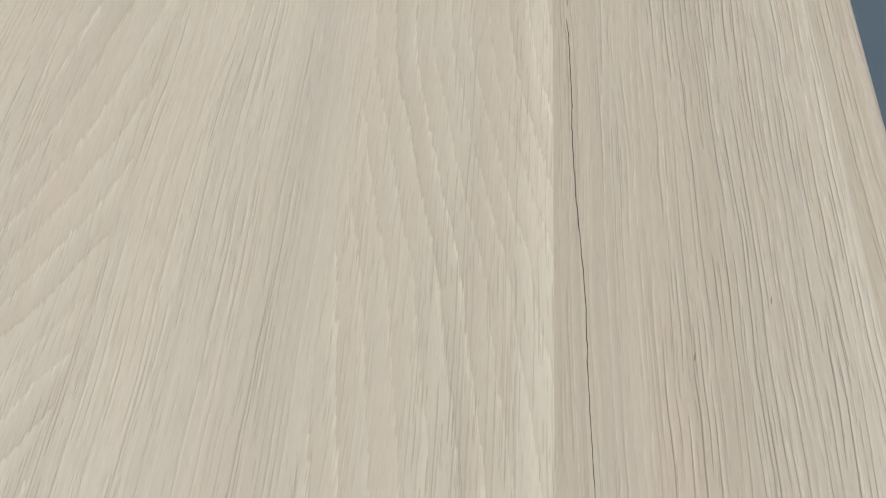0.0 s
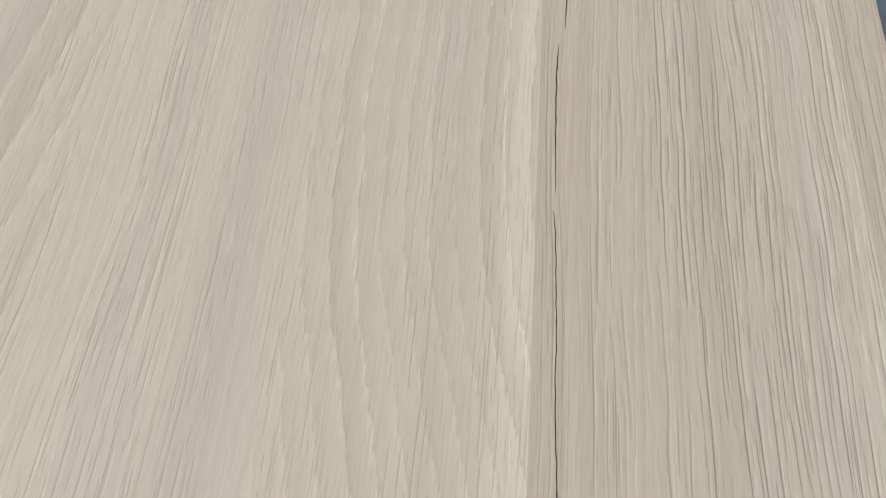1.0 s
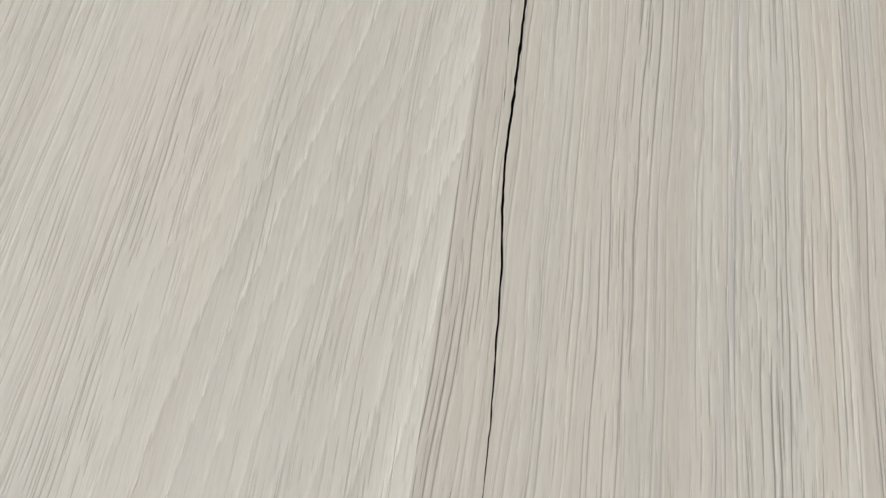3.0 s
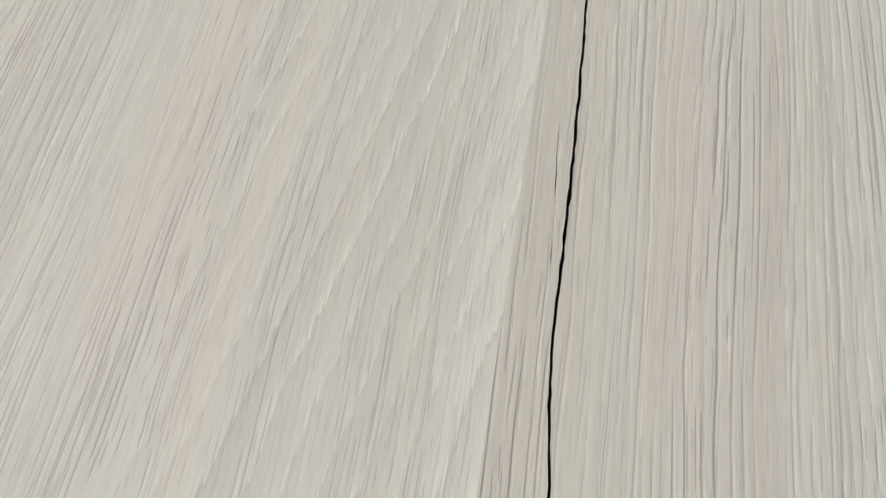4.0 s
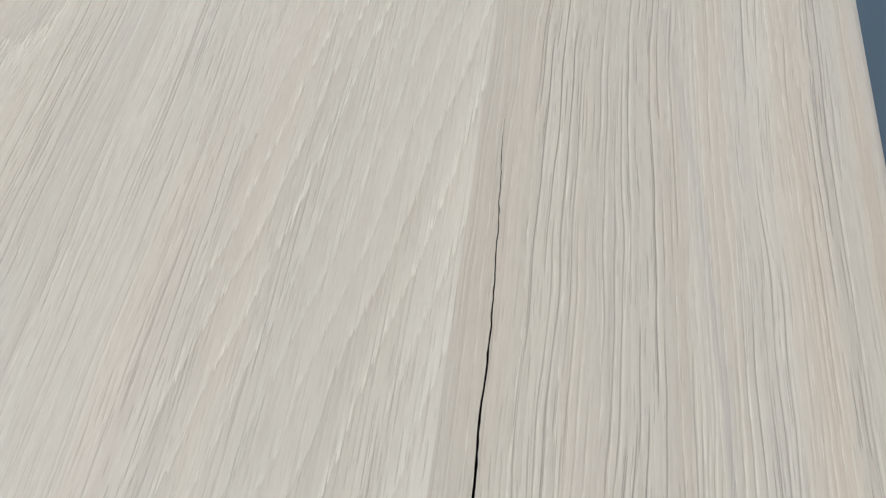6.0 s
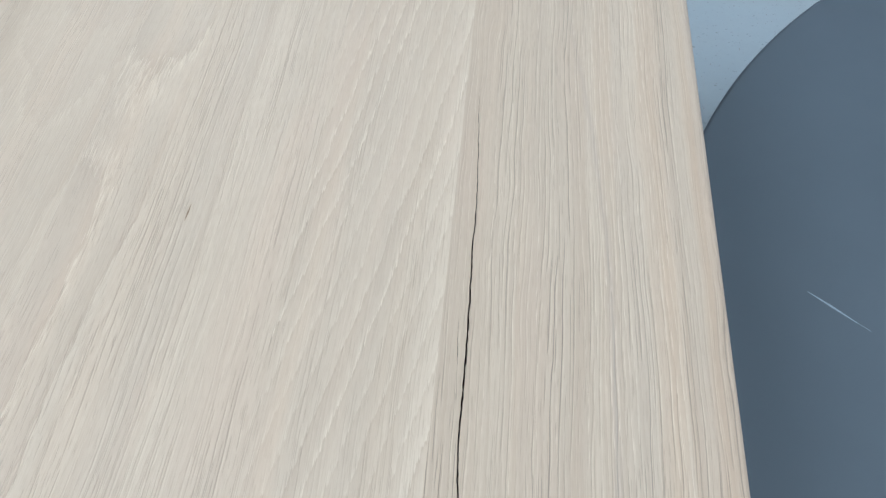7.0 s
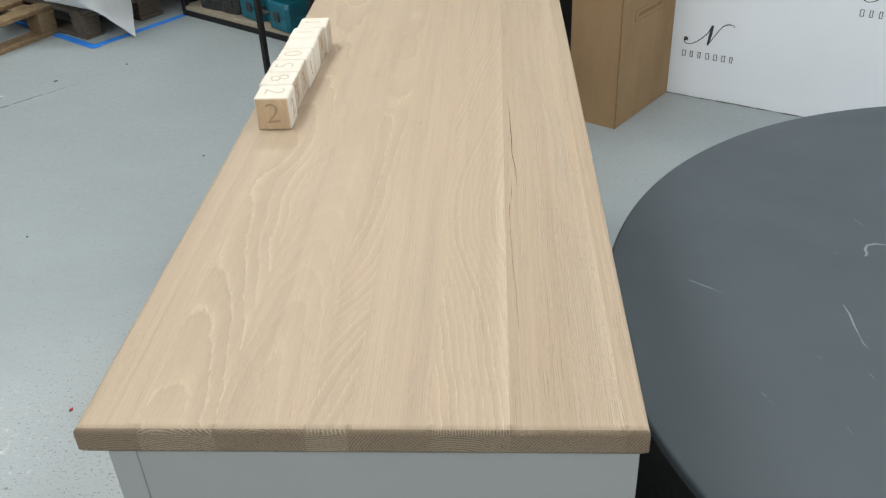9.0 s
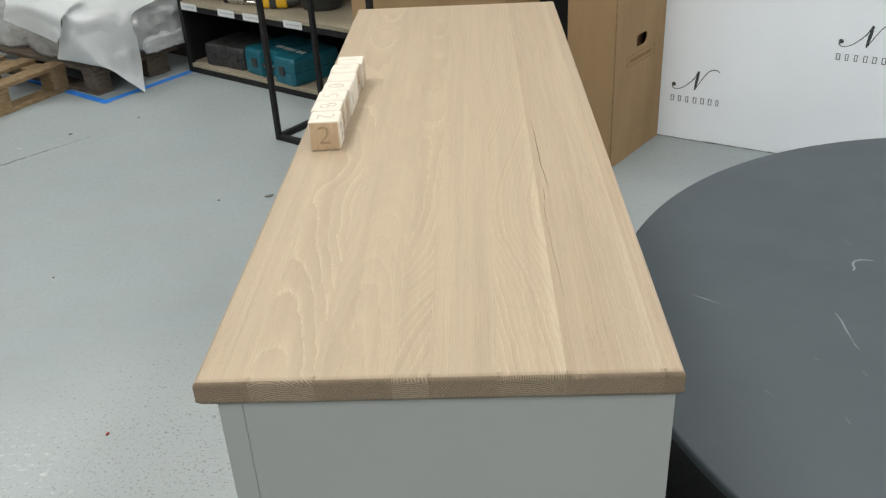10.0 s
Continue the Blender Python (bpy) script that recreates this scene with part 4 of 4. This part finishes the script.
def tool_case(name, m, w, d, h, mat, label, bars=False):
    """A moulded tool case lying flat: two shells, latches, handle recess, ribs."""
    ob = thing(name, m, label, "tool case")
    def shell(z0, z1, inset):
        bm = bmesh.new()
        g = 0.05 if bars else 0.008
        outline = [(0, 0.015), (0.015, 0), (w * 0.36, 0), (w * 0.40, g), (w * 0.60, g), (w * 0.64, 0), (w - 0.015, 0), (w, 0.015), (w, d - 0.02), (w - 0.02, d), (0.02, d), (0, d - 0.02)]
        cx, cy = w / 2, d / 2
        levels = [(z0, inset), (z0 + (z1 - z0) * 0.15, 0.0), (z1 - (z1 - z0) * 0.15, 0.0), (z1, 0.0)] if z0 < h * 0.3 else [(z0, 0.0), (z1 - 0.02, 0.0), (z1 - 0.006, inset * 0.6), (z1, inset * 1.5)]
        rings = [[bm.verts.new((cx + (x - cx) * (1 - i), cy + (y - cy) * (1 - i), z)) for x, y in outline] for z, i in levels]
        for a, b2 in zip(rings, rings[1:]):
            for k in range(len(outline)):
                bm.faces.new((a[k], a[(k + 1) % len(a)], b2[(k + 1) % len(a)], b2[k]))
        bm.faces.new(rings[0][::-1])
        bm.faces.new(rings[-1])
        bmesh.ops.bevel(bm, geom=bm.edges[:], offset=0.002, segments=1, affect="EDGES")
        return bm
    part("bottom_shell", shell(0, h * 0.49, 0.03), mat, ob)
    lid = part("lid", shell(h * 0.505, h, 0.04), mat, ob)
    for x in (0.18, 0.74):
        part("latch", box(w * x, w * x + 0.042, -0.008, 0.004, h * 0.33, h * 0.66, 0.004), DARK_PLASTIC, ob, "dark snap latch")
    part("handle", tube([(w * 0.39, 0.045, h * 0.5), (w * 0.40, 0.004, h * 0.5), (w * 0.60, 0.004, h * 0.5), (w * 0.61, 0.045, h * 0.5)], 0.010, 8), DARK_PLASTIC if bars else mat, ob, smooth=50)
    for k in range(5):
        x = w * 0.16 + k * w * 0.15
        part("rib", box(x, x + 0.010, d * 0.2, d * 0.85, h, h + 0.003, 0.001, 1), mat, lid)
    if bars:
        bm = bmesh.new()
        for k, s in enumerate((0.034, 0.022, 0.026, 0.022, 0.014, 0.026, 0.024)):
            box(w * 0.36 + k * 0.034, w * 0.36 + k * 0.034 + s, d * 0.32, d * 0.32 + 0.030, h + 0.0032, h + 0.0042, bm=bm)
        part("printed_bars", bm, PAPER, lid, "white bars of print")
    return ob


tool_case("tool_case", RM @ pose(0.115, 0.03, 0.0495, 0, 0, 3), 0.29, 0.27, 0.115, DARK_PLASTIC, "dark grey plastic tool case on the rack's bottom shelf")
tool_case("tool_case", RM @ pose(0.420, 0.045, 0.0495, 0, 0, -8), 0.425, 0.30, 0.135, TEAL, "teal plastic tool case with two dark latches on shelf", True)

# things on the upper shelf
SH = 0.3845
drill = thing("cordless_drill", RM @ pose(0.625, 0.13, SH, 0, 0, 25), "yellow and black cordless drill lying on the rack's shelf", "drill")
part("body", box(-0.07, 0.07, -0.03, 0.03, 0.002, 0.066, 0.016, 3), YELLOW, drill, smooth=50)
part("grip", box(-0.055, -0.012, 0.026, 0.13, 0.010, 0.055, 0.014, 3), DARK_PLASTIC, drill, "black rubber grip", smooth=50)
part("battery", box(-0.085, 0.020, 0.12, 0.175, 0.0, 0.066, 0.008, 2), YELLOW, drill, "yellow battery pack", smooth=50)
part("motor_band", box(-0.03, 0.02, -0.0325, 0.0325, 0.0, 0.0685, 0.014, 3), DARK_PLASTIC, drill, "black band", smooth=50)
bm = tube([(0.068, 0, 0.034), (0.085, 0, 0.034), (0.115, 0, 0.034), (0.128, 0, 0.034)], [0.026, 0.026, 0.018, 0.012], 16)
part("chuck", bm, DARK_PLASTIC, drill, "black chuck", smooth=50)
hole_saw = thing("hole_saw", RM @ pose(0.40, 0.10, SH, 0, 0, 10), "bright steel cutter lying on the rack's shelf", "drill bit")
part("cutter", tube([(-0.07, 0, 0.021), (0.03, 0, 0.021), (0.035, 0, 0.012), (0.10, 0, 0.012)], [0.021, 0.021, 0.010, 0.008], 16), CHROME, hole_saw, smooth=40)
part("collar", tube([(-0.102, 0, 0.021), (-0.071, 0, 0.021)], 0.020, 16), DARK_PLASTIC, hole_saw, "black collar", smooth=40)
tin = thing("round_tub", RM @ pose(0.83, 0.25, SH), "black round plastic tub on the rack's shelf", "tub")
part("tub", lathe([(0, 0.001), (0.095, 0.001), (0.10, 0.008), (0.104, 0.10), (0.110, 0.104), (0.110, 0.112), (0, 0.112)], 40), DARK_PLASTIC, tin, smooth=40)
grinder = thing("angle_grinder", RM @ pose(0.115, 0.17, SH, 0, 0, -30), "black angle grinder lying on the rack's shelf", "grinder")
part("body", tube([(-0.10, 0, 0.028), (-0.06, 0, 0.028), (0.05, 0, 0.028), (0.09, 0, 0.028)], [0.022, 0.028, 0.028, 0.022], 14), DARK_PLASTIC, grinder, smooth=50)
part("gear_head", box(0.085, 0.14, -0.026, 0.026, 0.004, 0.050, 0.010, 2), CHROME, grinder, "bright gear head", smooth=50)

frame2 = thing("steel_frame", pose(-0.842, 2.908, 0, 0, 0, -35.0), "black square steel tube frame standing between sideboard and racking", "steel frame")
FL, FD = 0.62, 0.285
for x, y in ((0, 0), (0, FD), (FL - 0.025, 0), (FL - 0.025, FD)):
    part("post", box(x, x + 0.022, y, y + 0.022, 0.0, 1.25, 0.002, 1), STEEL_BLACK, frame2)
for z in (0.0, 1.0):
    for y in (0, FD):
        part("rail", box(0.0255, FL - 0.0255, y, y + 0.025, z, z + 0.025, 0.002, 1), STEEL_BLACK, frame2)
    for x in (0, FL - 0.025):
        part("rail", box(x, x + 0.025, 0.0255, FD - 0.0005, z, z + 0.025, 0.002, 1), STEEL_BLACK, frame2)
# added dark board: stands in for the shaded gap left of the carton
panel = thing("gap_shade_board", pose(0.10, 2.90, 0, 0, 0, -30), "added dark board standing in for the shaded gap behind the cardboard box", "panel")
part("board", box(0, 0.42, 0, 0.02, 0, 1.0, 0.002, 1), STEEL_BLACK, panel)
low = thing("cardboard_box", pose(-0.66, 3.02, 0.0, 0, 0, -35.0), "brown flat-sided cardboard box behind the sideboard", "cardboard box")
part("carton", box(0.24, 0.98, 0.02, 0.26, 0.0, 0.78, 0.002, 1), CARD, low)
part("parcel_tape", box(0.24, 0.98, 0.115, 0.165, 0.7805, 0.7812), CARD_EDGE, low, "brown parcel tape")


# ---- pallets and wrapped goods ----
def pallet(m, w, l, mat, label, blocks_x, decks):
    """A pallet: w along its x, l along its y; its boards run along x on three rows of blocks."""
    ob = thing("pallet", m, label, "pallet", "pallets")
    ys = ((0, 0.10), (l / 2 - 0.07, l / 2 + 0.07), (l - 0.10, l))
    for y0, y1 in ys:
        part("bottom_board", box(0, w, y0, y1, 0.0, 0.021, 0.002, 1), mat, ob)
        for x0, x1 in blocks_x:
            part("block", box(x0 + 0.002, x1 - 0.002, y0 + 0.002, y1 - 0.002, 0.0215, 0.099, 0.003, 1), mat, ob)
    for x0, x1 in blocks_x:
        part("cross_board", box(x0, x1, 0, l, 0.0995, 0.1205, 0.002, 1), mat, ob)
    bw = 0.10
    for k in range(decks):
        y = k * (l - bw) / (decks - 1) + random.uniform(-0.004, 0.004)
        part("deck_board", box(random.uniform(0, 0.006), w - random.uniform(0, 0.006), max(y, 0), max(y, 0) + bw, 0.121, 0.143, 0.003, 1), mat, ob)
    return ob


AX = Vector((0.425, 0.905, 0))
AO = Vector((-2.088, 3.735, 0)) - AX * 0.82
pallet(Matrix.Translation(AO) @ pose(0, 0, 0, 0, 0, 64.8), 0.82, 1.2, PALLET_NEW, "empty pale new softwood pallet on the floor", ((0, 0.10), (0.36, 0.46), (0.72, 0.82)), 6)
PB = pose(-1.894, 3.602, 0, 0, 0, 56.5)
pallet(PB @ pose(0.8, 0, 0, 0, 0, 90), 1.2, 0.8, PALLET_OLD, "grey weathered pallet loaded with wrapped goods", ((0, 0.10), (0.53, 0.67), (1.10, 1.20)), 6)

dark = pallet(RM @ pose(-0.72, 0.62, 0), 0.8, 1.2, PALLET_DARK, "dark brown pallet stacked behind the tool rack", ((0, 0.10), (0.35, 0.45), (0.70, 0.80)), 7)
# upper copies are added only to fill the gap beside the rack with dark
for k, turn in ((1, 1.5), (2, -1.0), (3, 0.5), (4, -0.7), (5, 1.1)):
    copy_thing(dark, RM @ pose(-0.72 + 0.01 * turn, 0.63, 0.1435 * k, 0, 0, turn))


def lumpy(x0, x1, y0, y1, z0, z1, amount, scale, seed):
    """A soft-edged wrapped bundle."""
    bm = box(x0, x1, y0, y1, z0, z1)
    bmesh.ops.subdivide_edges(bm, edges=bm.edges[:], cuts=14, use_grid_fill=True)
    c = Vector(((x0 + x1) / 2, (y0 + y1) / 2, (z0 + z1) / 2))
    hx = Vector(((x1 - x0) / 2, (y1 - y0) / 2, (z1 - z0) / 2))
    for v in bm.verts:
        d = v.co - c
        q = Vector([d[i] / hx[i] for i in range(3)])
        ln = (abs(q.x) ** 6 + abs(q.y) ** 6 + abs(q.z) ** 6) ** (1 / 6)
        v.co = c + Vector([q[i] / ln * hx[i] for i in range(3)])
        p = v.co * scale
        crease = abs(noise.noise((p.x + seed, p.y, p.z))) + 0.5 * abs(noise.noise((p.x * 2.3, p.y * 2.3 + seed, p.z * 2.3)))
        v.co += d.normalized() * amount * (crease - 0.45)
        v.co.z = max(v.co.z, z0)
    return bm


goods = thing("wrapped_bundle", PB.copy(), "goods wrapped in creased clear plastic on grey pallet", "wrapped goods")
part("contents", box(0.25, 0.60, 0.0, 0.60, 0.1445, 0.30, 0.01, 2), GREY_GOODS, goods, "grey goods inside the wrapping")
part("wrapping", lumpy(0.20, 0.665, -0.055, 0.68, 0.1445, 0.365, 0.040, 11, 3.0), WRAP, goods, smooth=32)
part("loose_end", lumpy(0.29, 0.65, -0.095, -0.030, 0.1445, 0.23, 0.036, 12, 6.0), WRAP, goods, smooth=32)
stack = thing("wrapped_bundle", PB.copy(), "low bundle under a white foam sheet on the grey pallet", "wrapped goods")
part("wrapping", lumpy(0.02, 0.19, 0.0, 0.62, 0.1445, 0.39, 0.03, 10, 8.0), BUBBLE, stack, smooth=30)
bub = thing("bubble_wrap", PB.copy(), "crumpled heap of clear bubble wrap beside the white sheet", "bubble wrap")
part("crumpled_sheet", lumpy(0.03, 0.32, 0.64, 1.2, 0.1445, 0.40, 0.05, 9, 5.0), BUBBLE, bub, smooth=40)


def draped(rows_uv, name, label, dz=0.0):
    """A thin sheet through a small net of control points, creased and with thickness."""
    ctrl = [[Vector(p) for p in r] for r in rows_uv]
    n, mcount = len(ctrl), len(ctrl[0])
    bm = bmesh.new()
    su, sv = 12, 12

    def glide(p0, p1, p2, p3, u):
        return 0.5 * (2 * p1 + (p2 - p0) * u + (2 * p0 - 5 * p1 + 4 * p2 - p3) * u * u + (3 * p1 - p0 - 3 * p2 + p3) * u ** 3)

    def at(a, b2):
        i, j = min(int(a), n - 2), min(int(b2), mcount - 2)
        lines = []
        for r in range(i - 1, i + 3):
            row = ctrl[max(0, min(n - 1, r))]
            lines.append(glide(*(row[max(0, min(mcount - 1, c))] for c in range(j - 1, j + 3)), b2 - j))
        return glide(*lines, a - i)
    net = []
    for a in range((n - 1) * su + 1):
        line = []
        for b2 in range((mcount - 1) * sv + 1):
            p = at(a / su, b2 / sv)
            k = 0.014 * noise.noise((p.x * 7 + dz, p.y * 7, p.z * 9)) + 0.006 * noise.noise((p.x * 21, p.y * 21 + dz, p.z * 15))
            line.append(bm.verts.new(p + Vector((-0.6 * k, -0.8 * k, 0.5 * k))))
        net.append(line)
    for a, b2 in zip(net, net[1:]):
        for k in range(len(a) - 1):
            bm.faces.new((a[k], a[k + 1], b2[k + 1], b2[k]))
    bmesh.ops.solidify(bm, geom=bm.faces[:], thickness=0.0025)
    ob = thing(name, PB.copy(), label, "foam sheet")
    part("sheet", bm, SHEET, ob, smooth=60)
    return ob


# white sheet over the goods, one corner hanging to the floor
draped([
    [(0.0, 0.75, 0.46), (0.15, 0.60, 0.47), (0.35, 0.45, 0.46), (0.64, 0.35, 0.42)],
    [(-0.04, 0.30, 0.46), (0.06, 0.22, 0.475), (0.28, 0.12, 0.455), (0.56, 0.02, 0.405)],
    [(-0.07, 0.04, 0.415), (-0.05, -0.05, 0.425), (0.10, -0.08, 0.415), (0.245, -0.085, 0.372)],
    [(-0.085, 0.062, 0.336), (-0.065, -0.07, 0.33), (0.09, -0.09, 0.311), (0.237, -0.09, 0.246)],
    [(-0.085, 0.10, 0.26), (-0.055, -0.09, 0.25), (0.10, -0.095, 0.22), (0.228, -0.10, 0.138)],
    [(-0.09, 0.128, 0.205), (-0.03, -0.105, 0.19), (0.09, -0.11, 0.12), (0.19, -0.14, 0.06)],
    [(-0.088, 0.12, 0.20), (0.0, -0.11, 0.165), (0.085, -0.13, 0.085), (0.145, -0.195, 0.006)],
], "foam_sheet", "thin white foam sheet draped over goods, corner hanging down", 2.0)
draped([
    [(0.06, 0.75, 0.47), (0.05, 0.50, 0.495), (0.04, -0.02, 0.495)],
    [(-0.075, 0.50, 0.445), (-0.085, 0.30, 0.46), (-0.105, -0.03, 0.435)],
    [(-0.095, 0.529, 0.365), (-0.10, 0.25, 0.40), (-0.12, -0.01, 0.36)],
    [(-0.10, 0.51, 0.358), (-0.105, 0.259, 0.325), (-0.12, 0.05, 0.300)],
], "foam_sheet", "white foam sheet folded over the bubble wrap", 5.0)


# ---- bits on the floor ----
bm = bmesh.new()
pts, ws = [], []
for k in range(40):
    u = k / 39
    pts.append((-2.06 + 0.36 * u + 0.006 * noise.noise((u * 20, 4, 0)), 2.64 + 0.40 * u + 0.012 * noise.noise((u * 14, 8, 0)), 0.0006))
    ws.append(max(0.0004, 0.030 * (1 - u) * (0.55 + 1.2 * noise.noise((u * 22, 1, 0)))))
ribbon(pts, ws, bm=bm)
structure("floor_scratch", bm, SCUFF, "long dark hairline scratch in the floor paint", "floor mark")

def scrap(x, y, size, turn, mat, label):
    bm = bmesh.new()
    pts = [(-1.0, -0.2), (-0.3, -0.5), (0.7, -0.35), (1.0, 0.1), (0.3, 0.45), (-0.6, 0.3)]
    top = [bm.verts.new((size * px, size * py, 0.004 + 0.25 * size * abs(px))) for px, py in pts]
    bot = [bm.verts.new((size * px, size * py, 0.0005 + 0.25 * size * abs(px) * 0.8)) for px, py in pts]
    bm.faces.new(top)
    bm.faces.new(bot[::-1])
    for k in range(6):
        bm.faces.new((top[k], bot[k], bot[(k + 1) % 6], top[(k + 1) % 6]))
    ob = tagged(new("floor_scrap", mesh_of(bm, mat)), label, "scrap", "scraps on the floor")
    ob.matrix_world = pose(x, y, 0, 0, 0, turn)


RED = plain("red_scrap", (0.45, 0.06, 0.05), 0.6)
DUST = plain("grey_scrap", (0.16, 0.17, 0.15), 0.8)
scrap(-0.753, 2.321, 0.018, 20, DUST, "small grey scrap of paper on the floor")
scrap(-0.887, 0.971, 0.006, 60, RED, "tiny red plastic scrap on the floor")
scrap(-1.820, 3.060, 0.009, 40, DUST, "small dark scrap on the floor")
scrap(-1.566, 3.252, 0.005, 0, DUST, "small dark scrap on the floor")
scrap(-1.983, 2.893, 0.010, 10, PAPER, "small pale scrap of paper on the floor")
scrap(-0.942, 2.299, 0.004, 0, DUST, "small dark scrap on the floor")
scrap(-1.35, 1.75, 0.003, 0, DUST, "small dark scrap on the floor")
